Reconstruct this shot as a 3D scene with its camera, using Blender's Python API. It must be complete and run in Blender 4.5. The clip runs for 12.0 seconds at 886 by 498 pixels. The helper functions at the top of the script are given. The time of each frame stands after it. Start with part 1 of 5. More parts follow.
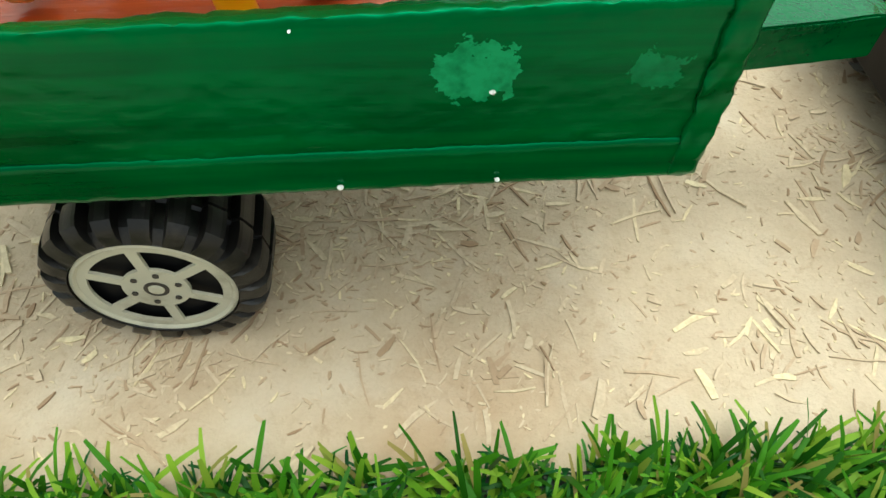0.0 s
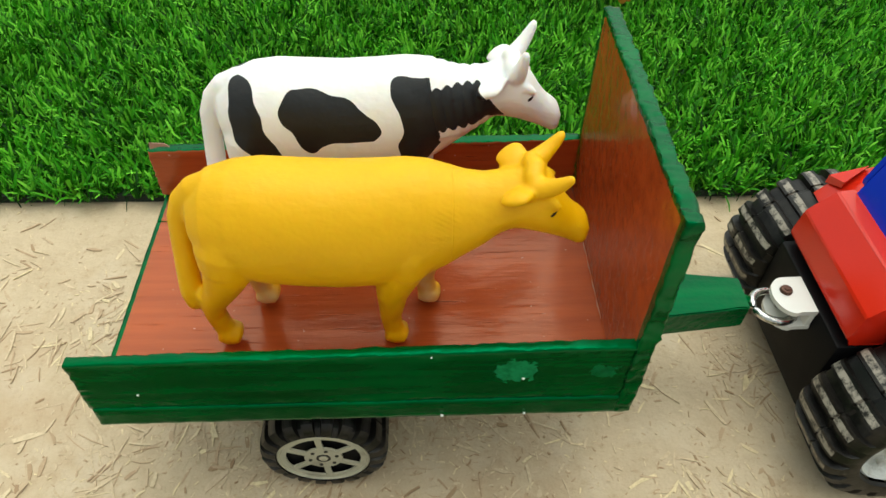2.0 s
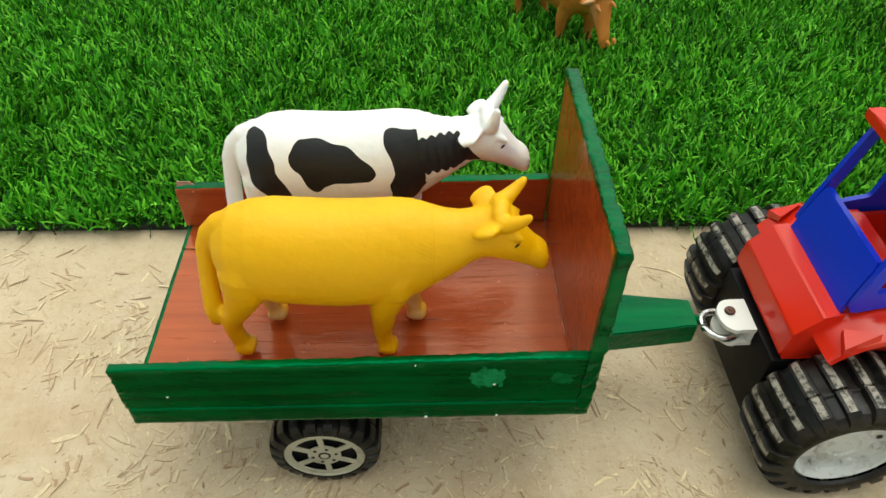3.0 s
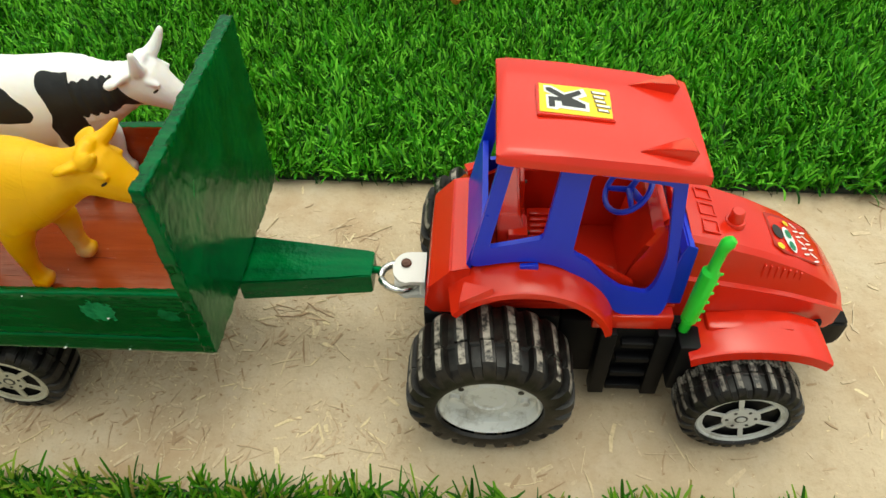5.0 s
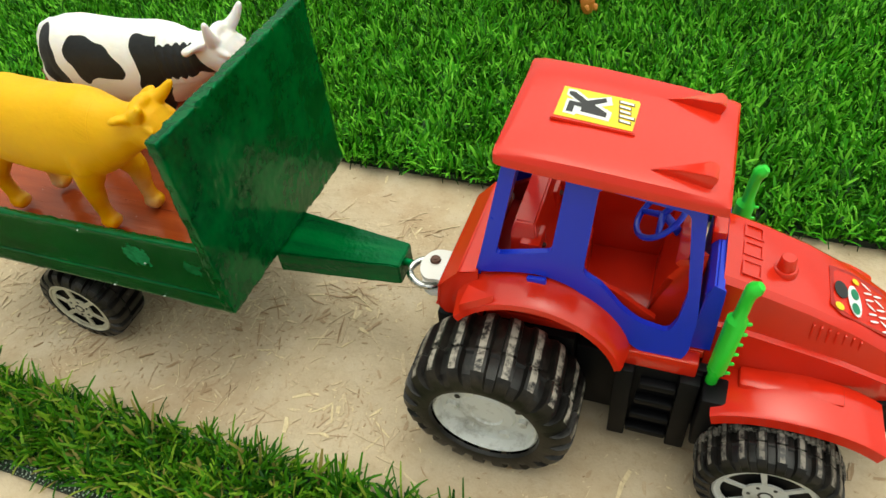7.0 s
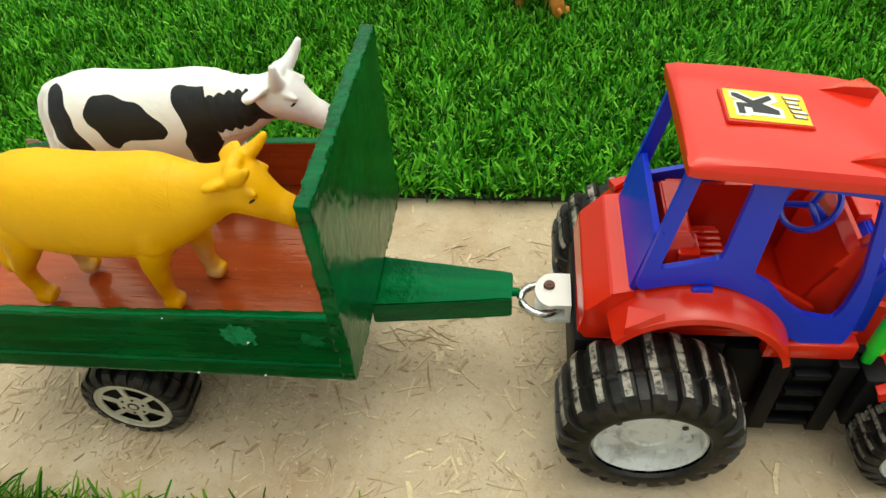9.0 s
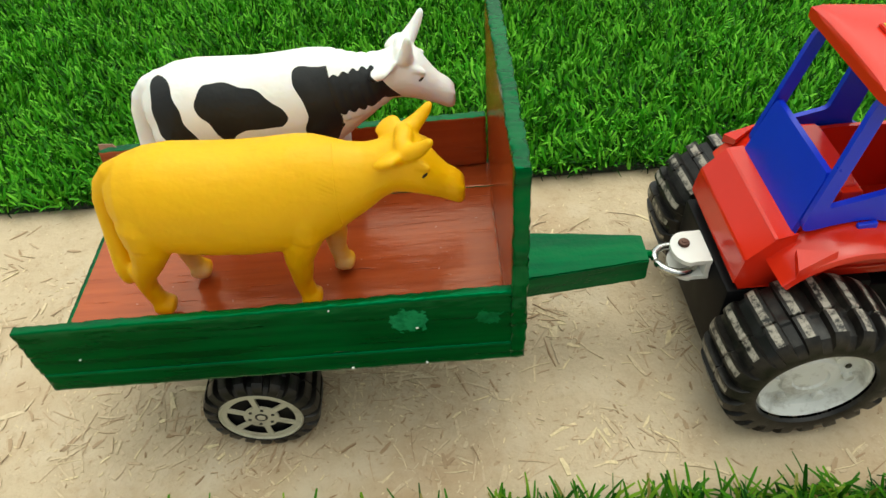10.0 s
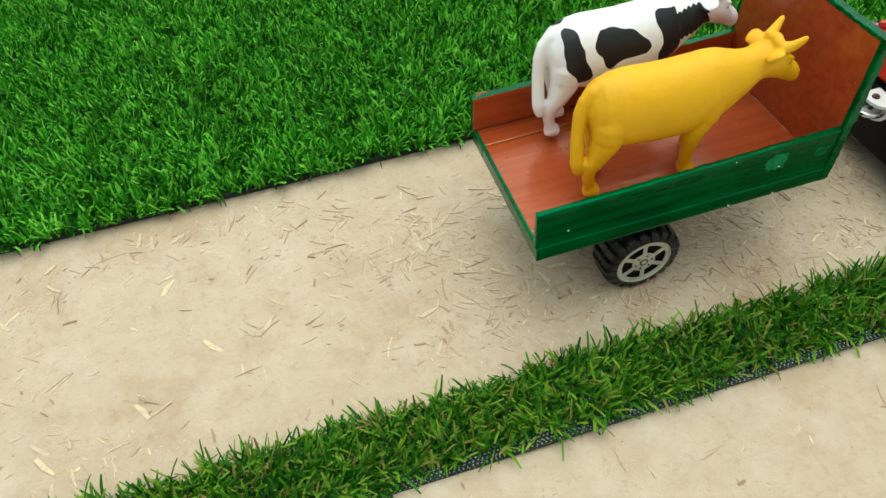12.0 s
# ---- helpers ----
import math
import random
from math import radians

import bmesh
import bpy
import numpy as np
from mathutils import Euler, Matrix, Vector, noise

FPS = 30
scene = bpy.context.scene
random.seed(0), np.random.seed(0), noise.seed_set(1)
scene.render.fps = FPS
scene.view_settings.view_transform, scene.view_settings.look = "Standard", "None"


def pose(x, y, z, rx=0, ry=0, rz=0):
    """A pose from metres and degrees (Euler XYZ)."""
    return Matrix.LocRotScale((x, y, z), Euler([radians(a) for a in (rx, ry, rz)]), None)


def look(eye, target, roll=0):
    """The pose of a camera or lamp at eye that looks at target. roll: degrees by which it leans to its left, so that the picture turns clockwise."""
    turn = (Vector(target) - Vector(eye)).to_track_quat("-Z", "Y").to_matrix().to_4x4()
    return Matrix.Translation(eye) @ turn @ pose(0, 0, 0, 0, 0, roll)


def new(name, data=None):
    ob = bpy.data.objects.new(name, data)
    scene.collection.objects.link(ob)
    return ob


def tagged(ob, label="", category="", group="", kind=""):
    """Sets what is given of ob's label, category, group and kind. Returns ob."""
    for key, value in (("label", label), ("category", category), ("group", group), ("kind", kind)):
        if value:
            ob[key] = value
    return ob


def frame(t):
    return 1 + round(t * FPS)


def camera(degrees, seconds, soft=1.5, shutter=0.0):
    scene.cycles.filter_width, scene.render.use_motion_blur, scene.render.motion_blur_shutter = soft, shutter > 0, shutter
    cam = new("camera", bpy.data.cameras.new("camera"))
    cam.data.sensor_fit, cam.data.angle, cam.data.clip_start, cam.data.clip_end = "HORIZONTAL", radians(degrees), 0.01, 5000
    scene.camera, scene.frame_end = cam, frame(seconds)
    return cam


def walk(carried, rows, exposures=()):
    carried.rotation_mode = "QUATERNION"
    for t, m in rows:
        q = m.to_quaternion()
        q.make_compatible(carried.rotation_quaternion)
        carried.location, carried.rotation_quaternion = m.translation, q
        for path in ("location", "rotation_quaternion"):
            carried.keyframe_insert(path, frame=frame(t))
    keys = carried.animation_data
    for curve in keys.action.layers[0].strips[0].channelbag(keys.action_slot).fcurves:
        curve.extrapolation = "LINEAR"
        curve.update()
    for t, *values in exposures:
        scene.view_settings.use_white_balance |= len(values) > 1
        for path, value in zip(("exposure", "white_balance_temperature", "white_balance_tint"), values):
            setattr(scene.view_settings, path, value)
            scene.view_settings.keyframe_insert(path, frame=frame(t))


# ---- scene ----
cam = camera(64.0, 12.0)
PATH = [
    (0, (0.154, -0.1, 0.191), (0.24, 1.043, -1.448), 1.1),
    (0.5, (0.149, -0.109, 0.214), (0.222, 1.081, -1.393), 0.4),
    (1, (0.14, -0.119, 0.244), (0.217, 1.13, -1.316), 1.0),
    (1.5, (0.134, -0.135, 0.288), (0.206, 1.188, -1.21), 1.4),
    (2, (0.13, -0.149, 0.334), (0.2, 1.211, -1.131), 1.5),
    (2.5, (0.133, -0.171, 0.368), (0.2, 1.237, -1.051), 1.1),
    (2.7, (0.132, -0.178, 0.373), (0.194, 1.232, -1.044), 1.1),
    (4.3, (0.253, -0.19, 0.364), (0.28, 1.182, -1.091), 1.3),
    (4.5, (0.276, -0.187, 0.365), (0.274, 1.178, -1.096), 0.6),
    (5, (0.351, -0.192, 0.369), (0.229, 1.145, -1.114), -2.1),
    (5.5, (0.387, -0.184, 0.351), (-0.048, 1.099, -1.12), -8.9),
    (6, (0.419, -0.174, 0.356), (-0.161, 1.074, -1.095), -9.8),
    (6.5, (0.441, -0.174, 0.359), (-0.225, 1.058, -1.068), -10.8),
    (6.7, (0.434, -0.176, 0.355), (-0.204, 1.069, -1.074), -9.3),
    (8.5, (0.363, -0.173, 0.349), (-0.056, 1.181, -1.061), -7.7),
    (9, (0.298, -0.18, 0.353), (0.047, 1.19, -1.083), -5.8),
    (9.5, (0.254, -0.177, 0.351), (0.107, 1.168, -1.121), -6.2),
    (10, (0.189, -0.188, 0.341), (0.156, 1.202, -1.097), -4.9),
    (10.5, (0.111, -0.215, 0.373), (0.225, 1.122, -1.11), -2.3),
    (11, (0.072, -0.252, 0.398), (0.236, 1.103, -1.064), -7.0),
    (11.5, (-0.036, -0.276, 0.416), (0.247, 1.033, -1.069), -4.8),
    (12, (-0.13, -0.271, 0.43), (0.182, 0.998, -1.084), -4.5),
]
walk(cam, [(t, look(eye, target, roll)) for t, eye, target, roll in PATH],
     ((0.0, 0.78, 6250.0, -3.0), (0.5, 0.86, 6250.0, -3.0), (1.0, 0.88, 6350.0, -3.0), (1.5, 0.50, 6600.0, -3.0), (2.0, 0.14, 6650.0, -3.0), (5.5, 0.16, 6950.0, -3.0),
      (9.5, 0.18, 6950.0, -3.0), (10.5, 0.18, 6450.0, -3.0), (11.5, 0.13, 6150.0, -2.0), (12.0, 0.10, 6150.0, -2.0)))

# ---- light ----
world = bpy.data.worlds.new("overcast_sky")
scene.world = world
world.use_nodes = True
wn, wl = world.node_tree.nodes, world.node_tree.links
sky = wn.new("ShaderNodeTexSky")
sky.sky_type = "NISHITA"
sky.sun_disc = False
sky.sun_elevation, sky.sun_rotation = radians(79), radians(33)
sky.dust_density = 4.0
pale = wn.new("ShaderNodeHueSaturation")
pale.inputs["Saturation"].default_value = 0.25
wl.new(sky.outputs[0], pale.inputs["Color"])
wl.new(pale.outputs[0], wn["Background"].inputs["Color"])
wn["Background"].inputs["Strength"].default_value = 0.15
sun_data = bpy.data.lights.new("sun", "SUN")
sun_data.energy, sun_data.angle, sun_data.color = 1.7, radians(105), (1.0, 0.98, 0.95)
sun = new("sun", sun_data)
sun.matrix_world = look((0.25, 0.38, 2.3), (0, 0, 0))


# ---- materials ----
class Nodes:
    """A small builder for node materials."""

    def __init__(self, name, rough=0.5, metal=0.0):
        self.mat = bpy.data.materials.new(name)
        self.mat.use_nodes = True
        self.t = self.mat.node_tree
        self.p = self.t.nodes["Principled BSDF"]
        self.p.inputs["Roughness"].default_value = rough
        self.p.inputs["Metallic"].default_value = metal
        self.co = self.t.nodes.new("ShaderNodeTexCoord").outputs["Object"]

    def put(self, socket, value):
        if isinstance(value, bpy.types.NodeSocket):
            self.t.links.new(value, socket)
        else:
            socket.default_value = (*value, 1) if isinstance(value, tuple) and len(value) == 3 and socket.type == "RGBA" else value

    def math(self, op, a, b=0.0, c=0.0):
        n = self.t.nodes.new("ShaderNodeMath")
        n.operation = op
        for s, v in zip(n.inputs, (a, b, c)):
            self.put(s, v)
        return n.outputs[0]

    def scaled(self, v):
        n = self.t.nodes.new("ShaderNodeMapping")
        self.t.links.new(self.co, n.inputs["Vector"])
        n.inputs["Scale"].default_value = v
        return n.outputs[0]

    def noise(self, scale, detail=3.0, rough=0.55, vec=None, dist=0.0):
        n = self.t.nodes.new("ShaderNodeTexNoise")
        self.t.links.new(vec or self.co, n.inputs["Vector"])
        n.inputs["Scale"].default_value, n.inputs["Detail"].default_value = scale, detail
        n.inputs["Roughness"].default_value, n.inputs["Distortion"].default_value = rough, dist
        return n.outputs["Fac"]

    def ramp(self, fac, *stops):
        n = self.t.nodes.new("ShaderNodeValToRGB")
        self.t.links.new(fac, n.inputs["Fac"])
        e = n.color_ramp.elements
        while len(e) < len(stops):
            e.new(0.5)
        for k, (pos, col) in zip(e, stops):
            k.position = pos
            k.color = (*col, 1) if isinstance(col, tuple) else (col, col, col, 1)
        return n.outputs["Color"]

    def mix(self, fac, a, b, blend="MIX"):
        n = self.t.nodes.new("ShaderNodeMix")
        n.data_type, n.blend_type = "RGBA", blend
        self.put(n.inputs[0], fac)
        self.put(n.inputs[6], a)
        self.put(n.inputs[7], b)
        return n.outputs[2]

    def bump(self, height, strength=0.3, dist=0.001):
        n = self.t.nodes.new("ShaderNodeBump")
        n.inputs["Strength"].default_value, n.inputs["Distance"].default_value = strength, dist
        self.t.links.new(height, n.inputs["Height"])
        if self.p.inputs["Normal"].is_linked:
            self.t.links.new(self.p.inputs["Normal"].links[0].from_socket, n.inputs["Normal"])
        self.t.links.new(n.outputs[0], self.p.inputs["Normal"])

    def color(self, c):
        self.put(self.p.inputs["Base Color"], c)
        return self

    def rough(self, r):
        self.put(self.p.inputs["Roughness"], r)
        return self

    def axes(self):
        n = self.t.nodes.new("ShaderNodeSeparateXYZ")
        self.t.links.new(self.co, n.inputs[0])
        return n.outputs

    def spot(self, x, z, cx, cz, rx, rz, wob=None, amount=0.0):
        """Under 1 inside an ellipse of the x-z plane, with an uneven edge."""
        u = self.math("DIVIDE", self.math("SUBTRACT", x, cx), rx)
        v = self.math("DIVIDE", self.math("SUBTRACT", z, cz), rz)
        d = self.math("ADD", self.math("MULTIPLY", u, u), self.math("MULTIPLY", v, v))
        if wob is not None:
            d = self.math("ADD", d, self.math("MULTIPLY", self.math("SUBTRACT", wob, 0.5), amount))
        return d


def plastic(name, col, rough=0.35, dirt=0.25):
    m = Nodes(name, rough)
    n = m.noise(60, 4)
    big = m.noise(14, 3)
    dark = tuple(c * (1 - dirt) for c in col)
    m.color(m.mix(m.ramp(big, (0.35, 0.0), (0.7, 1.0)), dark, col))
    m.rough(m.math("ADD", rough - 0.08, m.math("MULTIPLY", n, 0.18)))
    m.bump(m.noise(900, 2), 0.08, 0.0003)
    m.bump(m.noise(45, 2), 0.15, 0.001)
    return m.mat


def green_paint(name="green_gloss_paint", runs=0.10):
    m = Nodes(name, 0.22)
    m.p.inputs["Specular IOR Level"].default_value = 0.5
    m.p.inputs["Specular Tint"].default_value = (0.02, 1.0, 0.42, 1)
    strokes = m.noise(60, 4, 0.6, m.scaled((0.12, 3, 3)))
    blot = m.noise(35, 3, 0.5, m.scaled((0.3, 1.2, 1.2)))
    base = m.mix(m.ramp(strokes, (0.2, 0.0), (0.85, 1.0)), (0.0002, 0.016, 0.0030), (0.0004, 0.092, 0.016))
    base = m.mix(m.ramp(blot, (0.45, 0.0), (0.8, 1.0)), base, (0.0006, 0.115, 0.021))
    x, y, z = m.axes()
    wob = m.noise(240, 4, 0.65)
    worn = m.math("LESS_THAN", m.spot(x, z, 0.168, 0.1025, 0.0085, 0.0068, wob, 4.2), 1.0)
    worn2 = m.math("LESS_THAN", m.spot(x, z, 0.2015, 0.101, 0.006, 0.0055, wob, 5.5), 0.6)
    near = m.math("LESS_THAN", y, 0.0028)
    worn = m.math("MULTIPLY", m.math("MAXIMUM", worn, m.math("MULTIPLY", worn2, 0.4)), near)
    base = m.mix(m.math("MULTIPLY", worn, m.ramp(m.noise(300, 3), (0.3, 0.35), (0.6, 0.85))), base, (0.02, 0.26, 0.10))
    m.color(base)
    m.rough(m.math("ADD", 0.13, m.math("MULTIPLY", m.noise(120, 3), 0.16)))
    m.bump(m.noise(30, 2, 0.5, m.scaled((0.35, 1.2, 1.2))), runs, 0.0020)
    m.bump(strokes, 0.12, 0.0007)
    m.bump(m.noise(330, 3), 0.16, 0.0005)
    if runs > 0.2:
        m.bump(m.noise(150, 3, 0.6), 0.5, 0.0014)
    return m.mat


def red_paint():
    m = Nodes("red_oxide_paint", 0.25)
    m.p.inputs["Specular IOR Level"].default_value = 0.85
    m.p.inputs["Specular Tint"].default_value = (1.0, 0.62, 0.44, 1)
    grain = m.noise(70, 5, 0.65, m.scaled((0.12, 2.2, 2.2)))
    fine = m.noise(260, 4, 0.6, m.scaled((0.1, 2.5, 2.5)))
    base = m.mix(m.ramp(grain, (0.3, 0.0), (0.7, 1.0)), (0.275, 0.046, 0.011), (0.40, 0.074, 0.017))
    cracks = m.ramp(fine, (0.27, 1.0), (0.32, 0.0))
    base = m.mix(m.math("MULTIPLY", cracks, 0.6), base, (0.07, 0.012, 0.008))
    chips = m.ramp(m.noise(330, 2), (0.74, 0.0), (0.76, 1.0))
    m.color(m.mix(m.math("MULTIPLY", chips, 0.6), base, (0.6, 0.36, 0.27)))
    m.rough(m.math("ADD", 0.07, m.math("MULTIPLY", m.noise(90, 3), 0.2)))
    m.bump(grain, 0.2, 0.0012)
    m.bump(m.ramp(fine, (0.27, 0.0), (0.36, 1.0)), 0.5, 0.0006)
    m.bump(m.noise(180, 3, 0.6, m.scaled((0.4, 1.2, 1.2))), 0.22, 0.0010)
    return m.mat


def rubber(name, dust=0.0, bare=0.40):
    m = Nodes(name, 0.5)
    n = m.noise(240, 5, 0.7)
    big = m.noise(50, 3)
    if dust:
        m.color(m.mix(m.ramp(n, (bare, 0.0), (bare + 0.16, 1.0)), (0.010, 0.009, 0.008), (dust, dust * 0.9, dust * 0.75)))
        m.rough(m.ramp(n, (bare, 0.4), (bare + 0.16, 0.85)))
    else:
        m.color(m.mix(m.ramp(m.math("MULTIPLY", n, big), (0.22, 0.0), (0.5, 1.0)), (0.006, 0.0053, 0.0046), (0.040, 0.034, 0.027)))
        m.rough(m.math("ADD", 0.26, m.math("MULTIPLY", n, 0.3)))
        m.p.inputs["Specular IOR Level"].default_value = 0.35
    m.bump(n, 0.3, 0.0005)
    return m.mat


def rim_plastic(name, col):
    m = Nodes(name, 0.4)
    m.color(m.mix(m.math("MULTIPLY", m.ramp(m.noise(90, 4, 0.65), (0.52, 0.0), (0.70, 1.0)), 0.55), col, (0.22, 0.19, 0.14)))
    m.bump(m.noise(120, 3), 0.2, 0.0008)
    return m.mat


def sand_ground():
    m = Nodes("packed_sand", 0.95)
    m.p.inputs["Specular IOR Level"].default_value = 0.15
    big, mid, fine = m.noise(5, 4, 0.6), m.noise(55, 5, 0.65), m.noise(700, 4, 0.7)
    c = m.mix(m.ramp(big, (0.3, 0.0), (0.7, 1.0)), (0.500, 0.390, 0.255), (0.580, 0.472, 0.334))
    c = m.mix(m.math("MULTIPLY", m.ramp(mid, (0.30, 1.0), (0.58, 0.0)), 0.35), c, (0.38, 0.285, 0.18))
    c = m.mix(m.math("MULTIPLY", m.ramp(fine, (0.25, 1.0), (0.6, 0.0)), 0.22), c, (0.34, 0.26, 0.17))
    soil = m.noise(9, 5, 0.62)
    c = m.mix(m.math("MULTIPLY", m.ramp(soil, (0.50, 0.0), (0.72, 1.0)), 0.65), c, (0.405, 0.270, 0.152))
    grit = m.noise(170, 5, 0.72)
    c = m.mix(m.math("MULTIPLY", m.ramp(grit, (0.54, 0.0), (0.70, 1.0)), 0.36), c, (0.33, 0.22, 0.125))
    pale = m.noise(26, 4, 0.6)
    c = m.mix(m.math("MULTIPLY", m.ramp(pale, (0.52, 0.0), (0.75, 1.0)), 0.4), c, (0.64, 0.56, 0.44))
    m.color(c)
    m.bump(m.noise(24, 3), 0.35, 0.006)
    m.bump(mid, 0.4, 0.003)
    m.bump(m.noise(220, 4, 0.65), 0.4, 0.0010)
    m.bump(fine, 0.2, 0.0003)
    return m.mat


def leafy(name, lo, hi, tip, dead=0.0):
    """Blades: the tone changes from blade to blade."""
    m = Nodes(name, 0.45)
    m.p.inputs["Specular IOR Level"].default_value = 0.12
    rnd = m.t.nodes.new("ShaderNodeNewGeometry").outputs["Random Per Island"]
    stops = [(0.0, lo), (0.55, hi), (0.93, tip)]
    if dead:
        stops.append((1.0 - dead, (0.30, 0.24, 0.07)))
        stops[2] = (0.92 - dead, tip)
    c = m.ramp(rnd, *stops)
    c = m.mix(m.ramp(m.noise(24, 3), (0.3, 0.0), (0.75, 1.0)), m.mix(0.35, c, lo), c)
    m.color(c)
    t = m.t.nodes.new("ShaderNodeBsdfTranslucent")
    m.put(t.inputs["Color"], c)
    s = m.t.nodes.new("ShaderNodeMixShader")
    s.inputs[0].default_value = 0.18
    m.t.links.new(m.p.outputs[0], s.inputs[1])
    m.t.links.new(t.outputs[0], s.inputs[2])
    m.t.links.new(s.outputs[0], m.t.nodes["Material Output"].inputs["Surface"])
    return m.mat


def straw_mat(name, single=False):
    m = Nodes(name, 0.7)
    rnd = m.t.nodes.new("ShaderNodeObjectInfo").outputs["Random"] if single else m.t.nodes.new("ShaderNodeNewGeometry").outputs["Random Per Island"]
    if single:
        rnd = m.math("ADD", 0.45, m.math("MULTIPLY", rnd, 0.55))
    c = m.ramp(rnd, (0.0, (0.30, 0.190, 0.10)), (0.18, (0.45, 0.320, 0.195)), (0.5, (0.55, 0.430, 0.285)), (0.8, (0.61, 0.490, 0.320)), (1.0, (0.74, 0.62, 0.37)))
    g = m.noise(500, 3, 0.6)
    m.color(m.mix(m.ramp(g, (0.35, 0.0), (0.6, 1.0)), m.mix(0.3, c, (0.26, 0.165, 0.085)), c))
    m.bump(g, 0.3, 0.0005)
    return m.mat


def cow_mat(name, col, patches=False, seam=(0.0470, 0.0), eyes=True, pale=None, horns=None):
    """Painted vinyl; seam: where the neck is joined, and its slant; pale: bare vinyl on the inner sides of the legs."""
    m = Nodes(name, 0.5)
    big = m.noise(26, 3)
    c = m.mix(m.ramp(big, (0.3, 0.0), (0.7, 1.0)), tuple(k * 0.88 for k in col), col)
    x, y, z = m.axes()
    if pale:
        inner = m.ramp(m.math("ADD", m.math("ABSOLUTE", y), m.math("MULTIPLY", m.noise(160, 3), 0.006)), (0.0085, 1.0), (0.0130, 0.0))
        low = m.ramp(z, (0.014, 1.0), (0.032, 0.0))
        c = m.mix(m.math("MULTIPLY", m.math("MULTIPLY", inner, low), 0.7), c, pale)
    if horns:
        tip = m.ramp(m.math("MULTIPLY", m.math("ABSOLUTE", y), m.math("GREATER_THAN", x, 0.055)), (0.0105, 0.0), (0.0135, 1.0))
        c = m.mix(m.math("MULTIPLY", tip, 0.8), c, horns)
    if patches:
        a = m.t.nodes.new("ShaderNodeAttribute")
        a.attribute_name = "ink"
        d = m.math("ADD", a.outputs["Fac"], m.math("MULTIPLY", m.math("SUBTRACT", m.noise(420, 3), 0.5), 0.35))
        black = m.ramp(m.math("ADD", d, 0.5), (0.46, 0.0), (0.54, 1.0))
        chip = m.ramp(m.noise(150, 4, 0.7), (0.715, 0.0), (0.735, 1.0))
        ink = m.mix(chip, m.mix(m.noise(60, 3), (0.006, 0.007, 0.008), (0.016, 0.017, 0.018)), (0.30, 0.29, 0.27))
        c = m.mix(black, c, ink)
        m.bump(black, 0.25, 0.0003)
    if eyes:
        ex = m.math("SUBTRACT", x, 0.0806)
        ez = m.math("MULTIPLY", m.math("ADD", m.math("SUBTRACT", z, 0.0728), m.math("MULTIPLY", ex, -0.35)), 1.6)
        d = m.math("ADD", m.math("MULTIPLY", ex, ex), m.math("MULTIPLY", ez, ez))
        c = m.mix(m.math("LESS_THAN", d, 0.0000016), c, (0.02, 0.012, 0.01))
        m.bump(m.math("MINIMUM", m.math("MULTIPLY", d, 90000.0), 1.0), 0.15, 0.0006)
    m.color(c)
    m.rough(m.math("ADD", 0.40, m.math("MULTIPLY", m.noise(70, 3), 0.22)))
    m.p.inputs["Subsurface Weight"].default_value = 0.22
    m.p.inputs["Subsurface Radius"].default_value = (1.0, 0.6, 0.3)
    m.p.inputs["Subsurface Scale"].default_value = 0.003
    line = m.math("ABSOLUTE", m.math("SUBTRACT", m.math("ADD", x, m.math("MULTIPLY", z, seam[1])), seam[0]))
    m.bump(m.math("MINIMUM", m.math("MULTIPLY", line, 2600.0), 1.0), 0.3, 0.0006)
    m.p.inputs["Specular IOR Level"].default_value = 0.35
    m.bump(m.noise(70, 3, 0.6), 0.35, 0.0022)
    m.bump(m.noise(260, 4, 0.6, m.scaled((0.6, 1, 1))), 0.35, 0.0007)
    return m.mat


def metal_mat(name, col, rough):
    m = Nodes(name, rough, 1.0)
    n = m.noise(300, 4, 0.65)
    m.color(m.mix(m.ramp(n, (0.4, 0.0), (0.7, 1.0)), col, tuple(c * 0.4 for c in col)))
    m.bump(n, 0.4, 0.0006)
    return m.mat


GREEN, THICK_GREEN, REDOX = green_paint(), green_paint("thick_green_paint", 0.45), red_paint()
RUBBER, DUSTY, FAINT, WORN = rubber("black_rubber"), rubber("dusty_rubber", 0.36), rubber("faintly_dusty_rubber", 0.20), rubber("worn_rubber", 0.10, 0.58)
CREAM_RIM, GREY_RIM, WHITE_RIM = rim_plastic("cream_rim", (0.46, 0.43, 0.32)), rim_plastic("grey_rim", (0.62, 0.62, 0.60)), rim_plastic("white_rim", (0.72, 0.72, 0.69))
RED = plastic("red_plastic", (0.70, 0.024, 0.009), 0.17, 0.12)
BLUE = plastic("blue_plastic", (0.002, 0.032, 0.64), 0.3, 0.12)
LIME = plastic("lime_plastic", (0.035, 0.70, 0.045), 0.3, 0.15)
BLACK = plastic("black_plastic", (0.004, 0.004, 0.005), 0.5, 0.3)
BLACK.node_tree.nodes["Principled BSDF"].inputs["Specular IOR Level"].default_value = 0.15
WHITE = plastic("white_plastic", (0.78, 0.77, 0.73), 0.4, 0.08)
SCUFF = plastic("scuffed_wood", (0.50, 0.31, 0.22), 0.6, 0.4)
BROWN_INK = plastic("brown_sticker", (0.16, 0.09, 0.02), 0.35, 0.06)
YELLOW_INK = plastic("yellow_sticker", (0.82, 0.62, 0.02), 0.35, 0.06)
WHITE_INK = plastic("white_sticker", (0.8, 0.8, 0.78), 0.35, 0.06)
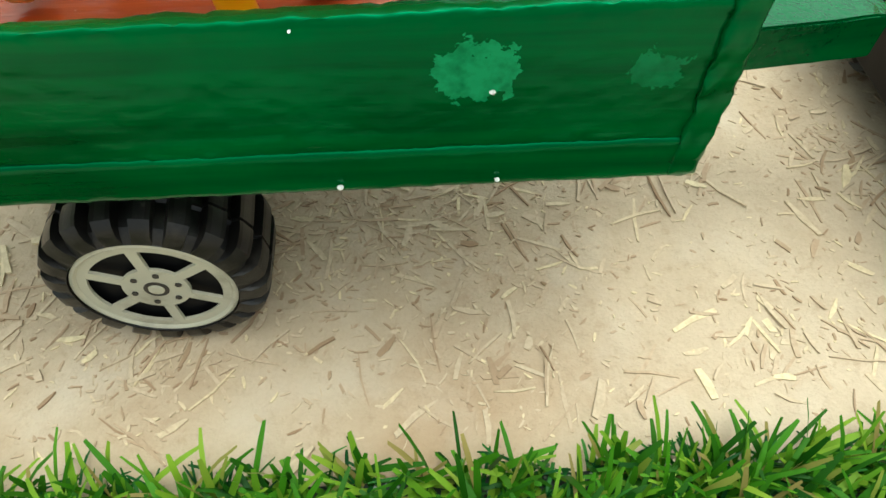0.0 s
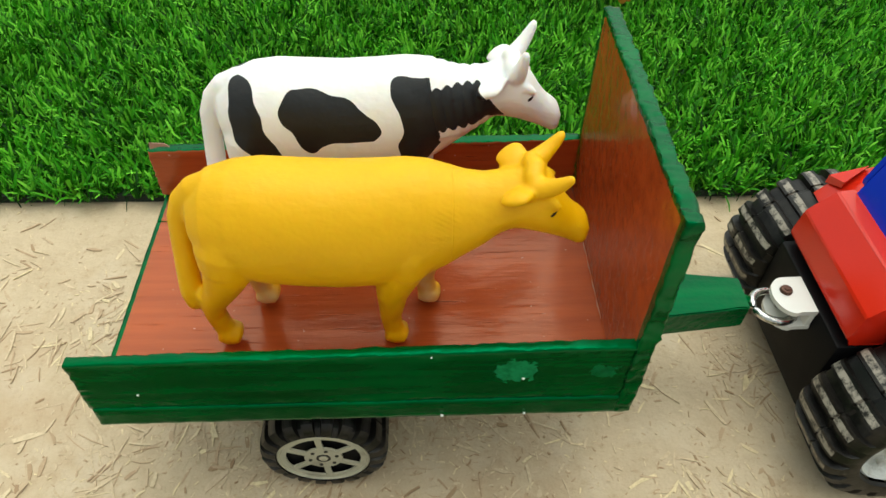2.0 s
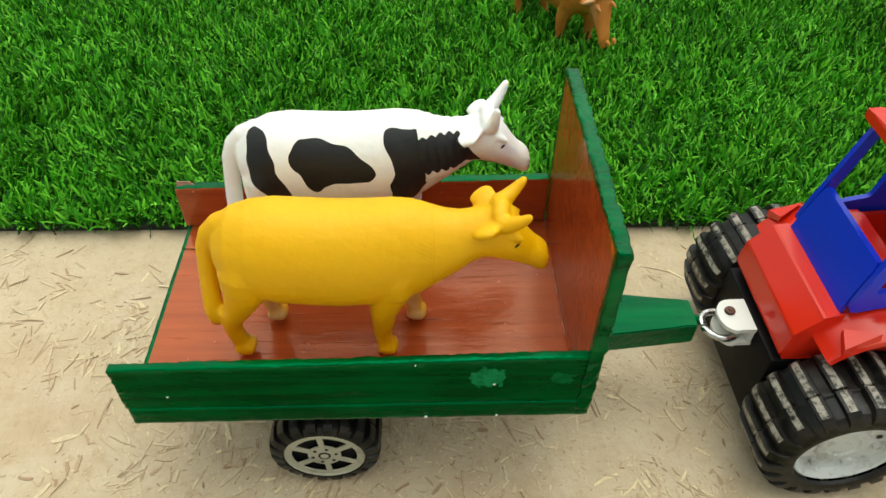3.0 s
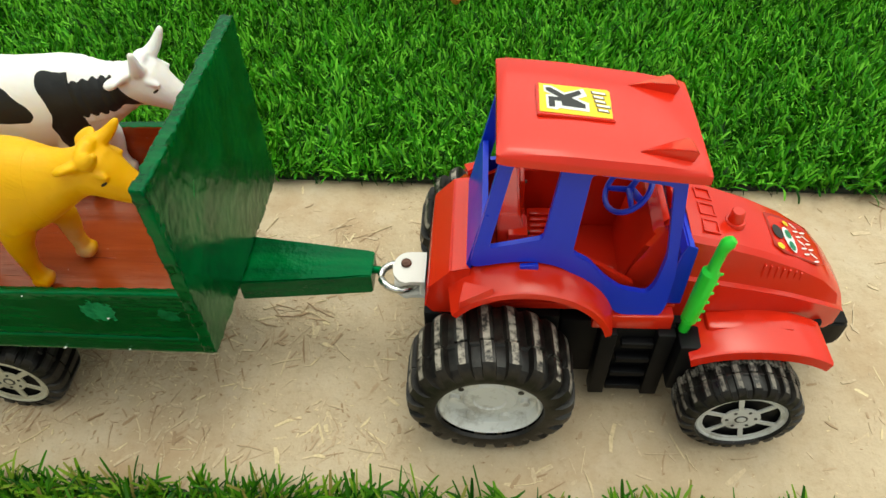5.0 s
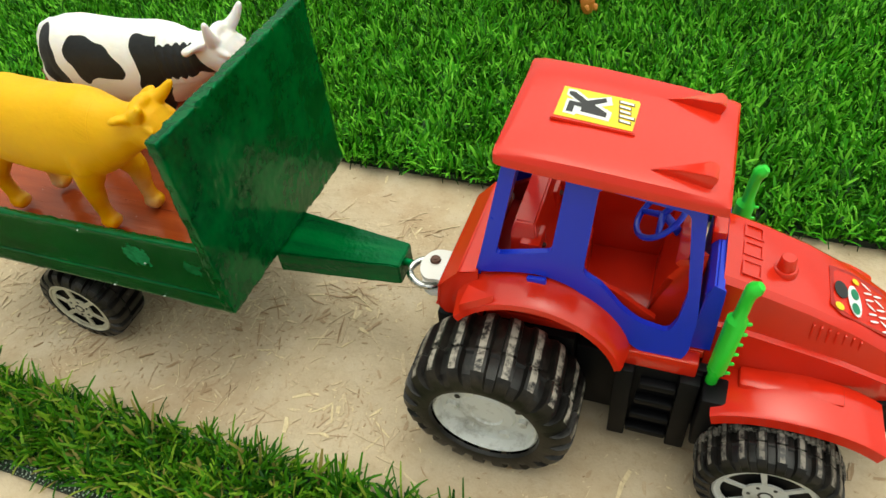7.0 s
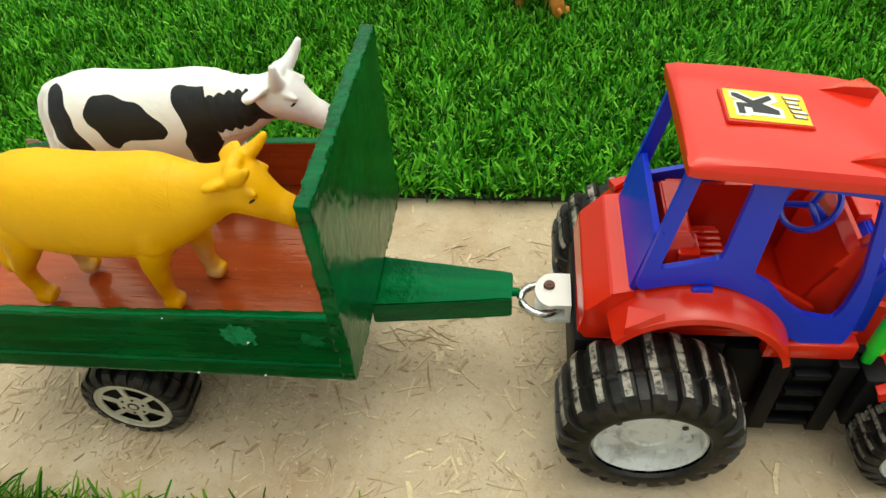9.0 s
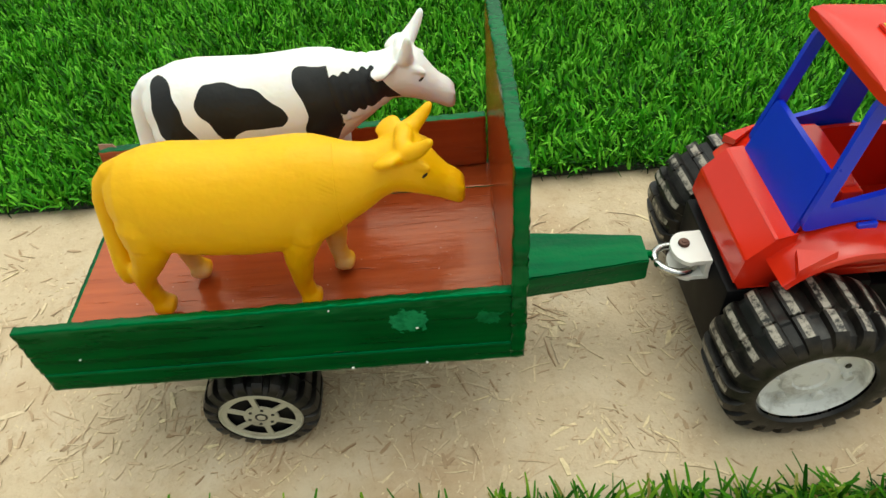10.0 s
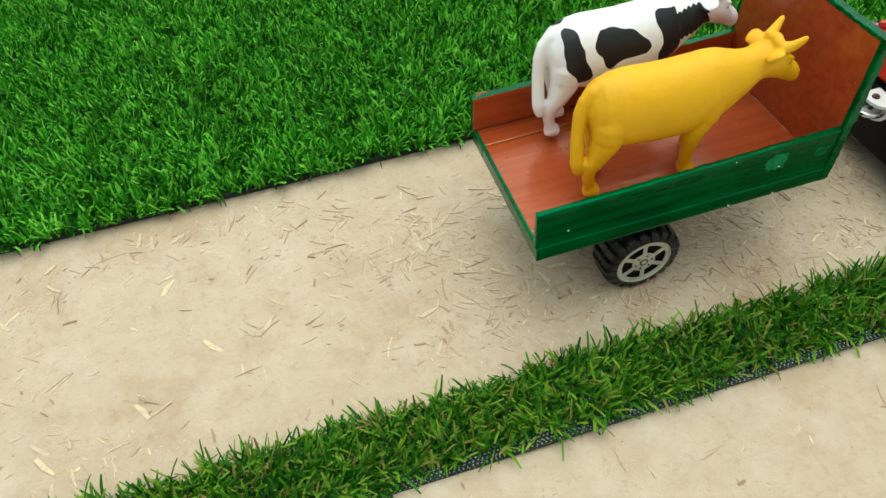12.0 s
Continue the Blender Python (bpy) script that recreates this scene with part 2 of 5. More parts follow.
BLACK_INK = plastic("black_sticker", (0.015, 0.014, 0.014), 0.35, 0.1)
MAROON_INK = plastic("dull_red_sticker", (0.46, 0.018, 0.012), 0.35, 0.1)
GREEN_INK = plastic("green_sticker", (0.01, 0.22, 0.10), 0.35, 0.1)
STEEL, RUST = metal_mat("bright_steel", (0.8, 0.8, 0.78), 0.25), metal_mat("rusty_screw", (0.16, 0.09, 0.07), 0.55)
SAND, STRAW, CHIP = sand_ground(), straw_mat("straw"), straw_mat("wood_chip", True)
GRASS = leafy("turf_blades", (0.003, 0.026, 0.001), (0.060, 0.350, 0.012), (0.235, 0.69, 0.050))
EDGE_GRASS = leafy("edge_turf_blades", (0.006, 0.050, 0.002), (0.066, 0.238, 0.008), (0.25, 0.41, 0.030), 0.04)
# mat fibres: colour lowered to deepen the shade in the gaps between blades
SHADE_THATCH = leafy("shade_dark_turf_thatch", (0.002, 0.014, 0.002), (0.009, 0.055, 0.008), (0.035, 0.13, 0.016))

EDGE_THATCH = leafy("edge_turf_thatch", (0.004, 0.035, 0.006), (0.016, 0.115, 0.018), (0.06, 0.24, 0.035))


def backing_mat():
    """Black woven backing with rows of pale stitch dots."""
    m = Nodes("turf_backing", 0.85)
    v = m.t.nodes.new("ShaderNodeTexVoronoi")
    m.t.links.new(m.co, v.inputs["Vector"])
    v.inputs["Scale"].default_value, v.inputs["Randomness"].default_value = 330, 0.25
    m.color(m.ramp(v.outputs["Distance"], (0.0, (0.30, 0.36, 0.28)), (0.17, (0.20, 0.25, 0.18)), (0.24, (0.008, 0.016, 0.008))))
    return m.mat


BACKING = backing_mat()
STITCH = plastic("pale_stitching", (0.50, 0.56, 0.48), 0.6, 0.4)
YELLOW_COW = cow_mat("yellow_vinyl", (0.83, 0.450, 0.002), seam=(0.0442, 0.0), pale=(0.80, 0.66, 0.36))
WHITE_COW = cow_mat("painted_white_vinyl", (0.90, 0.895, 0.875), True, (0.0519, 0.19))
BROWN_COW = cow_mat("brown_vinyl", (0.54, 0.20, 0.030), seam=(0.0442, 0.0), horns=(0.62, 0.40, 0.24))


# ---- mesh helpers ----
def mesh_of(name, bm, mats, sharp=38):
    me = bpy.data.meshes.new(name)
    bmesh.ops.recalc_face_normals(bm, faces=bm.faces)
    bm.to_mesh(me)
    bm.free()
    for m in (mats if isinstance(mats, (list, tuple)) else [mats]):
        me.materials.append(m)
    me.polygons.foreach_set("use_smooth", [True] * len(me.polygons))
    me.set_sharp_from_angle(angle=radians(sharp))
    return me


def part(name, bm, mat, parent, label="", m=None, sharp=38):
    """Links a bmesh, or a mesh made before, as one mesh object under a thing or a part."""
    me = mesh_of(name, bm, mat, sharp) if isinstance(bm, bmesh.types.BMesh) else bm
    ob = new(name, me)
    ob.parent = parent
    if m is not None:
        ob.matrix_basis = m
    return tagged(ob, label)


def thing(name, place, label, category, group="", yaw=0.0, kind=""):
    e = new(name)
    e.empty_display_size = 0.02
    e.matrix_basis = pose(*place, 0, 0, yaw)
    return tagged(e, label, category, group, kind)


def box(bm, lo, hi, bev=0.0, mi=0):
    vs = [bm.verts.new((x, y, z)) for x in (lo[0], hi[0]) for y in (lo[1], hi[1]) for z in (lo[2], hi[2])]
    fs = [bm.faces.new([vs[i] for i in q]) for q in ((0, 1, 3, 2), (4, 6, 7, 5), (0, 4, 5, 1), (2, 3, 7, 6), (0, 2, 6, 4), (1, 5, 7, 3))]
    for f in fs:
        f.material_index = mi
    if bev:
        es = list({e for f in fs for e in f.edges})
        bmesh.ops.bevel(bm, geom=es, offset=bev, segments=2, profile=0.5, affect="EDGES")


def plate(bm, outer, holes, depth, put, mi=0, bev=0.0):
    """A flat plate with holes: outlines in u, v, drawn out from 0 to depth, set in space by put(u, v, w)."""
    from mathutils.geometry import tessellate_polygon
    loops = [list(outer)] + [list(h) for h in holes]
    flat = [p for lp in loops for p in lp]
    tris = tessellate_polygon([[Vector((u, v, 0)) for u, v in lp] for lp in loops])
    a = [bm.verts.new(put(u, v, 0.0)) for u, v in flat]
    b = [bm.verts.new(put(u, v, depth)) for u, v in flat]
    for t in tris:
        for vs in (a, b):
            try:
                bm.faces.new([vs[i] for i in t]).material_index = mi
            except ValueError:
                pass
    k = 0
    for lp in loops:
        n = len(lp)
        for i in range(n):
            j = (i + 1) % n
            bm.faces.new((a[k + i], a[k + j], b[k + j], b[k + i])).material_index = mi
        k += n


def lathe(bm, profile, seg=40, mi=0, a0=0.0, a1=2 * math.pi):
    """Turns a profile of (radius, y) round the y axis."""
    full = abs(a1 - a0 - 2 * math.pi) < 1e-6
    rings = []
    for i in range(seg if full else seg + 1):
        a = a0 + (a1 - a0) * i / seg
        rings.append([bm.verts.new((r * math.cos(a), y, r * math.sin(a))) for r, y in profile])
    for i in range(seg):
        p, q = rings[i], rings[(i + 1) % len(rings)]
        for k in range(len(profile) - 1):
            bm.faces.new((p[k], p[k + 1], q[k + 1], q[k])).material_index = mi


def tube(bm, pts, radii, seg=12, flat=1.0, mi=0):
    """A round rod through points, with its own radius at each and rounded ends."""
    pts = [Vector(p) for p in pts]
    rows = [(pts[0] + (pts[0] - pts[1]).normalized() * radii[0] * 0.7, radii[0] * 0.6, 0)]
    rows += [(p, r, i) for i, (p, r) in enumerate(zip(pts, radii))]
    rows.append((pts[-1] + (pts[-1] - pts[-2]).normalized() * radii[-1] * 0.7, radii[-1] * 0.6, len(pts) - 1))
    rings, side = [], None
    for p, r, i in rows:
        d = (pts[min(i + 1, len(pts) - 1)] - pts[max(i - 1, 0)]).normalized()
        if side is None:
            side = d.orthogonal().normalized()
        side = (side - d * side.dot(d)).normalized()
        up = d.cross(side)
        rings.append([bm.verts.new(p + (side * math.cos(k * 2 * math.pi / seg) + up * math.sin(k * 2 * math.pi / seg) * flat) * r) for k in range(seg)])
    for a, b in zip(rings, rings[1:]):
        for k in range(seg):
            bm.faces.new((a[k], a[(k + 1) % seg], b[(k + 1) % seg], b[k])).material_index = mi
    bm.faces.new(rings[0]).material_index = mi
    bm.faces.new(rings[-1]).material_index = mi


def loft(bm, sections, mi=0):
    """Joins closed outlines with as many points each, and closes the ends."""
    rings = [[bm.verts.new(p) for p in s] for s in sections]
    n = len(rings[0])
    for a, b in zip(rings, rings[1:]):
        for k in range(n):
            bm.faces.new((a[k], a[(k + 1) % n], b[(k + 1) % n], b[k])).material_index = mi
    bm.faces.new(rings[0]).material_index = mi
    bm.faces.new(rings[-1]).material_index = mi


def circle(r, n=40, cx=0.0, cz=0.0):
    return [(cx + r * math.cos(2 * math.pi * i / n), cz + r * math.sin(2 * math.pi * i / n)) for i in range(n)]


def rugged(bm, amount, scale, step, lo=None, hi=None):
    """Cuts a mesh finer and pushes its points about, as sawn and thickly painted wood is; lo and hi: a box whose broad sides stay smoother than its edges."""
    for _ in range(12):
        long = [e for e in bm.edges if e.calc_length() > step]
        if not long:
            break
        bmesh.ops.subdivide_edges(bm, edges=long, cuts=1, use_grid_fill=True)
    for v in bm.verts:
        k = amount
        if lo:
            near = sorted(min(v.co[i] - lo[i], hi[i] - v.co[i]) for i in range(3))
            amount = k * (0.22 + 0.78 * max(0.0, 1.0 - max(0.0, near[1]) / 0.0035))
        v.co += noise.noise_vector(v.co * scale) * amount * 0.5 + noise.noise_vector(v.co * scale * 2.9) * amount * 0.6 + noise.noise_vector(v.co * scale * 6.1) * amount * 0.25
        amount = k


# ---- ground ----
def spread(lo, hi, step, far):
    """Grid lines: close together between lo and hi, wider and wider out to the horizon."""
    xs = list(np.arange(lo, hi + step / 2, step))
    d, out = step, []
    while d < far:
        d *= 1.7
        out.append(d)
    return [lo - d for d in reversed(out)] + xs + [hi + d for d in out]


gx, gy = spread(-0.75, 1.05, 0.006, 1500), spread(-0.45, 1.05, 0.006, 1500)


def ground_z(x, y):
    """Low swells of the trodden sand."""
    if not (-0.8 < x < 1.1 and -0.5 < y < 1.1):
        return 0.0
    return min(0.0022 * (noise.noise((x * 9, y * 9, 0.3)) - 0.2) + 0.0012 * noise.noise((x * 38, y * 38, 4.1)), 0.0008)


verts = [(xx, yy, ground_z(xx, yy)) for yy in gy for xx in gx]
nx = len(gx)
faces = [(j * nx + i, j * nx + i + 1, (j + 1) * nx + i + 1, (j + 1) * nx + i) for j in range(len(gy) - 1) for i in range(nx - 1)]
gm = bpy.data.meshes.new("ground")
gm.from_pydata(verts, [], faces)
gm.polygons.foreach_set("use_smooth", [True] * len(gm.polygons))
gm.materials.append(SAND)
tagged(new("ground", gm), "pale packed sandy soil with trampled straw", "ground", kind="structure")


# ---- artificial turf ----
def blade_mesh(name, base, length, width, lean, bend, mat, seed, keep=0.0):
    """Flat bent blades at the points of base, in one mesh; keep: the share at the front rim that leans back."""
    rng = np.random.default_rng(seed)
    n = len(base)
    bx, by = base[:, 0], base[:, 1]
    head = 2.4 * np.sin(85 * bx + 1.5 * np.sin(64 * by)) + 2.4 * np.sin(73 * by + 1.8 * np.sin(57 * bx)) + rng.normal(0, 1.15, n)
    rim = (by < by.min() + 0.007) & (rng.random(n) < keep) & (np.sin(head) < 0)
    head[rim] = -head[rim]
    turn = head + np.pi / 2 + rng.normal(0, 0.5, n)
    ln = rng.uniform(*length, n)
    wd = rng.uniform(*width, n)
    a0 = np.abs(rng.normal(lean[0], lean[1], n))
    a1 = a0 + np.abs(rng.normal(bend[0], bend[1], n))
    out = np.zeros((n, 8, 3))
    pos = base.copy()
    d = np.stack([np.cos(head), np.sin(head)], 1)
    side = np.stack([np.cos(turn), np.sin(turn)], 1)
    prev = 0.0
    for k, s in enumerate((0.0, 0.38, 0.74, 1.0)):
        ang = a0 + (a1 - a0) * s
        step = (s - prev) * ln
        pos[:, :2] += d * (np.sin(ang) * step)[:, None]
        pos[:, 2] += np.cos(ang) * step
        prev = s
        w = wd * (0.85, 1.0, 0.95, 0.58)[k] / 2
        for q, sg in enumerate((-1, 1)):
            out[:, 2 * k + q, :2] = pos[:, :2] + side * (w * sg)[:, None]
            out[:, 2 * k + q, 2] = pos[:, 2]
    quads = np.array([[0, 1, 3, 2], [2, 3, 5, 4], [4, 5, 7, 6]])
    idx = (np.arange(n) * 8)[:, None, None] + quads[None]
    me = bpy.data.meshes.new(name)
    me.vertices.add(n * 8)
    me.vertices.foreach_set("co", out.reshape(-1))
    me.loops.add(n * 12)
    me.loops.foreach_set("vertex_index", idx.reshape(-1).astype(np.int32))
    me.polygons.add(n * 3)
    me.polygons.foreach_set("loop_start", np.arange(0, n * 12, 4, dtype=np.int32))
    me.polygons.foreach_set("use_smooth", np.ones(n * 3, dtype=bool))
    me.update(calc_edges=True)
    me.materials.append(mat)
    return me


def tufts(x0, x1, y0, y1, pitch, per, spread_r, seed, z=0.002, pad=0.003):
    rng = np.random.default_rng(seed)
    xs, ys = np.meshgrid(np.arange(x0 + pad, x1 - pad, pitch), np.arange(y0 + pad, y1 - pad, pitch))
    c = np.stack([xs.ravel(), ys.ravel()], 1)
    c += rng.uniform(-0.35, 0.35, c.shape) * pitch
    c = np.repeat(c, per, 0) + rng.normal(0, spread_r, (len(c) * per, 2))
    return np.concatenate([c, np.full((len(c), 1), z)], 1)


def turf(name, x0, x1, y0, y1, label, pitch, per, blades, seed, bare=0.0, thick=0.003):
    mat = thing(name, ((x0 + x1) / 2, (y0 + y1) / 2, 0), label, "artificial turf")
    bm = bmesh.new()
    hx, hy = (x1 - x0) / 2, (y1 - y0) / 2
    box(bm, (-hx + 0.002, -hy + (-bare * 0.3 if bare else 0.0022), 0.0002), (hx - 0.002, hy - 0.003, thick))
    rugged(bm, 0.0006, 60, 0.02 if hy < 0.1 else 0.06)
    part("backing", bm, BACKING, mat, "black woven plastic backing")
    if bare:
        bm = bmesh.new()
        rng = random.Random(seed)
        for r in range(4):
            for i in range(int((x1 - x0) / 0.0031)):
                px, py = -hx + 0.004 + i * 0.0031 + (r % 2) * 0.0015 + rng.uniform(-0.0003, 0.0003), -hy + 0.0002 + r * 0.0024 + rng.uniform(-0.0003, 0.0003)
                q = [bm.verts.new((px + a * 0.0007, py + c * 0.0006, thick + h)) for a, c, h in ((-1, 0, 0), (0, -1, 0), (1, 0, 0), (0, 1, 0), (0, 0, 0.0009))]
                for k in range(4):
                    bm.faces.new((q[k], q[(k + 1) % 4], q[4]))
        tagged(part("stitching", bm, STITCH, mat, "rows of pale stitch knots"), kind="stuff")
    b = tufts(-hx, hx, -hy + bare, hy, pitch, per, pitch * 0.28, seed, thick - 0.001, 0.003)
    g = part("turf_pile", blade_mesh("turf_pile", b, *blades, seed + 1, 0.0 if bare else 0.35), None, mat)
    tagged(g, "dense green plastic grass blades", kind="stuff")
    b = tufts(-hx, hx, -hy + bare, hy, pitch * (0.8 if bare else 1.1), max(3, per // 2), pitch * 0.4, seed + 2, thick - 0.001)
    g = part("thatch", blade_mesh("thatch", b, (0.006, 0.012), (0.0006, 0.0012), (0.6, 0.4), (1.2, 0.6), EDGE_THATCH if bare else SHADE_THATCH, seed + 3, 0.0 if bare else 0.8), None, mat)
    tagged(g, "short curled green thatch fibres", kind="stuff")
    return mat


turf("turf_mat", -0.47, 0.86, 0.206, 0.80, "wide mat of bright green artificial turf beside the sandy track", 0.0060, 9,
     ((0.009, 0.020), (0.0013, 0.0025), (0.20, 0.24), (0.75, 0.55), GRASS), 11, 0.0, 0.0055)
turf("turf_strip", -0.50, 0.80, -0.091, -0.040, "narrow strip of green artificial turf lying on sand", 0.0056, 9,
     ((0.008, 0.022), (0.0011, 0.0021), (0.28, 0.30), (0.8, 0.6), EDGE_GRASS), 23, 0.0045)


# ---- straw and wood chips on the sand ----
def sliver(rng, cx, cy, length, width, thick, ang, z0):
    """A thin, uneven shaving lying on the ground."""
    ca, sa = math.cos(ang), math.sin(ang)
    tilt = rng.uniform(-0.03, 0.07) if length < 0.02 else rng.uniform(-0.01, 0.04)
    vs = []
    skew = rng.uniform(-0.4, 0.4) * width
    bow = rng.uniform(-0.06, 0.06) * length
    for k, u in enumerate((-0.5, 0.0, 0.5)):
        w = width * (rng.uniform(0.35, 0.9), 1.0, rng.uniform(0.2, 0.9))[k] / 2
        for v, h in ((-w, 0), (w, 0), (w, thick), (-w, thick)):
            lx, ly = u * length + (skew if v > 0 else 0), v + (bow if k == 1 else 0)
            vs.append((cx + lx * ca - ly * sa, cy + lx * sa + ly * ca, z0 + h + tilt * u * length + abs(tilt) * length * 0.4))
    fs = [(0, 1, 2, 3), (11, 10, 9, 8)]
    for k in (0, 4):
        for q in range(4):
            r = (q + 1) % 4
            fs.append((k + q, k + 4 + q, k + 4 + r, k + r))
    return vs, fs


rng = random.Random(5)
V, F = [], []
heaps = [(rng.uniform(-0.55, 0.75), rng.uniform(-0.03, 0.2), rng.uniform(0.015, 0.045)) for _ in range(80)]
heaps += [(rng.uniform(-0.4, 0.6), rng.uniform(-0.34, -0.11), rng.uniform(0.02, 0.05)) for _ in range(14)]
heaps += [(rng.uniform(-0.10, 0.36), rng.uniform(-0.02, 0.16), rng.uniform(0.010, 0.03)) for _ in range(60)]


def strew(x, y, length, width, ang, flat=1.0):
    if -0.097 < y < -0.038 or y > 0.212:
        return
    vs, fs = sliver(rng, x, y, length, width, rng.uniform(0.0002, 0.0007) * flat, ang, ground_z(x, y) - rng.uniform(-0.0003, 0.0003))
    k = len(V)
    V.extend(vs)
    F.extend(tuple(i + k for i in f) for f in fs)


def anywhere(heaped):
    if rng.random() < heaped:
        hx, hy, hr = rng.choice(heaps)
        return rng.gauss(hx, hr), rng.gauss(hy, hr * 0.7)
    return rng.uniform(-0.62, 0.85), rng.uniform(-0.4, 0.21)


for i in range(9500):  # crumbs
    x, y = anywhere(0.72)
    strew(x, y, rng.uniform(0.0008, 0.0034), rng.uniform(0.0003, 0.0010), rng.uniform(0, math.pi), 0.5)
for i in range(1100):  # chaff gathered round the trailer wheel
    x, y = rng.gauss(0.125, 0.045), rng.gauss(0.035, 0.030)
    strew(x, y, rng.uniform(0.0010, 0.0045), rng.uniform(0.0003, 0.0011), rng.uniform(0, math.pi), 0.8)
for i in range(60):
    strew(rng.gauss(0.135, 0.04), rng.gauss(0.03, 0.022), rng.uniform(0.005, 0.017), rng.uniform(0.0006, 0.0016), rng.uniform(0, math.pi))
for i in range(480):  # splinters in loose bundles that lie much the same way
    x, y = anywhere(0.7)
    ang = rng.uniform(0, math.pi)
    for _ in range(rng.choice((1, 1, 2, 3, 4))):
        strew(x + rng.gauss(0, 0.0042), y + rng.gauss(0, 0.0042), rng.uniform(0.006, 0.021), rng.uniform(0.0005, 0.0013), ang + rng.gauss(0, 0.35))
for i in range(1300):  # flat shavings
    x, y = anywhere(0.5)
    strew(x, y, rng.uniform(0.0035, 0.0105), rng.uniform(0.0011, 0.0025), rng.uniform(0, math.pi))
sm = bpy.data.meshes.new("straw")
sm.from_pydata(V, [], F)
sm.materials.append(STRAW)
tagged(new("straw", sm), "scattered dry straw bits on sand", "straw", kind="stuff")

for i in range(170):
    x, y = rng.uniform(-0.5, 0.7), rng.choice((rng.uniform(-0.036, 0.2), rng.uniform(-0.036, 0.2), rng.uniform(-0.36, -0.11)))
    vs, fs = sliver(rng, 0, 0, rng.uniform(0.008, 0.019), rng.uniform(0.0018, 0.0042), rng.uniform(0.0005, 0.0011), 0, 0)
    cm = bpy.data.meshes.new("wood_chip")
    cm.from_pydata(vs, [], fs)
    cm.materials.append(CHIP)
    chip = new("wood_chip", cm)
    chip.matrix_basis = pose(x, y, ground_z(x, y) - 0.0003, 0, 0, rng.uniform(0, 180))
    tagged(chip, "pale flat wood chip lying on sand", "wood chip", "chips on the track")


# ---- wheels ----
def tyre(r, y0, y1, r_in, lugs, lug_w, lug_h, slant, split, top):
    """A tyre about the y axis in one sheet, its outer side at y0; lugs with dusty tops stand on the tread."""
    bm = bmesh.new()
    w, body = y1 - y0, r - lug_h
    fill = lug_w * lugs / (2 * math.pi * r)
    # across the tread: place, depth under the tread, how far the lug rises there
    cross = [(0.0, 0.17, 1.0), (0.03, 0.10, 1.1), (0.085, 0.035, 1.05), (0.17, 0.008, 1.0), (0.26, 0.0, 1.0), (0.34, 0.0, 1.0), (0.365, 0.0, 0.97), (0.378, 0.0, 0.45),
             (0.386, 0.0, 0.45), (0.399, 0.0, 0.97), (0.46, 0.0, 1.0), (0.56, 0.0, 1.0), (0.66, 0.0, 1.0), (0.76, 0.0, 1.0), (0.85, 0.006, 0.95), (0.92, 0.03, 0.75), (0.97, 0.10, 0.4), (1.0, 0.16, 0.0)]
    steps = [0.0, 0.10, 0.18, 0.5 - fill * 0.62, 0.5 - fill * 0.5, 0.5 - fill * 0.27, 0.5 + fill * 0.27, 0.5 + fill * 0.5, 0.5 + fill * 0.62, 0.82, 0.90]
    high = [0, 0, 0, 0, 1, 2, 2, 1, 0, 0, 0]
    rng = random.Random(lugs)
    wear = [rng.uniform(0.86, 1.0) for _ in range(lugs)]
    rings, tops = [], []
    for i in range(lugs):
        for k, u in enumerate(steps):
            ring = [(0, 0, 0)] * 0
            for f, dip, rise in cross:
                a = 2 * math.pi * (i + u + slant * f + (split if f > 0.38 else 0.0)) / lugs
                rr = body - dip * w + (lug_h * rise * wear[i] if high[k] else 0.0)
                if not high[k] and 0.36 < f < 0.40:
                    rr = body + lug_h * 0.25
                ring.append(bm.verts.new((rr * math.cos(a), y0 + f * w, rr * math.sin(a))))
            rings.append(ring)
            tops.append(high[k])
    n = len(rings)
    for i in range(n):
        p, q = rings[i], rings[(i + 1) % n]
        for k in range(len(cross) - 1):
            f = bm.faces.new((p[k], p[k + 1], q[k + 1], q[k]))
            if tops[i] == 2 and tops[(i + 1) % n] == 2 and 1 < k < len(cross) - 3:
                f.material_index = 1
    # side walls, turned in to the rim
    for side, y, yy in ((0, y0, 1), (-1, y1, -1)):
        edge = [g[side] for g in rings]
        for rad, off in ((r_in + (body - 0.16 * w - r_in) * 0.5, -0.0002), (r_in + 0.0009, 0.0004), (r_in, 0.0022)):
            nxt = []
            for v in edge:
                a = math.atan2(v.co.z, v.co.x)
                nxt.append(bm.verts.new((rad * math.cos(a), y + off * yy, rad * math.sin(a))))
            for i in range(n):
                bm.faces.new((edge[i], edge[(i + 1) % n], nxt[(i + 1) % n], nxt[i]))
            edge = nxt
    return mesh_of("tyre", bm, [RUBBER, top], 32)


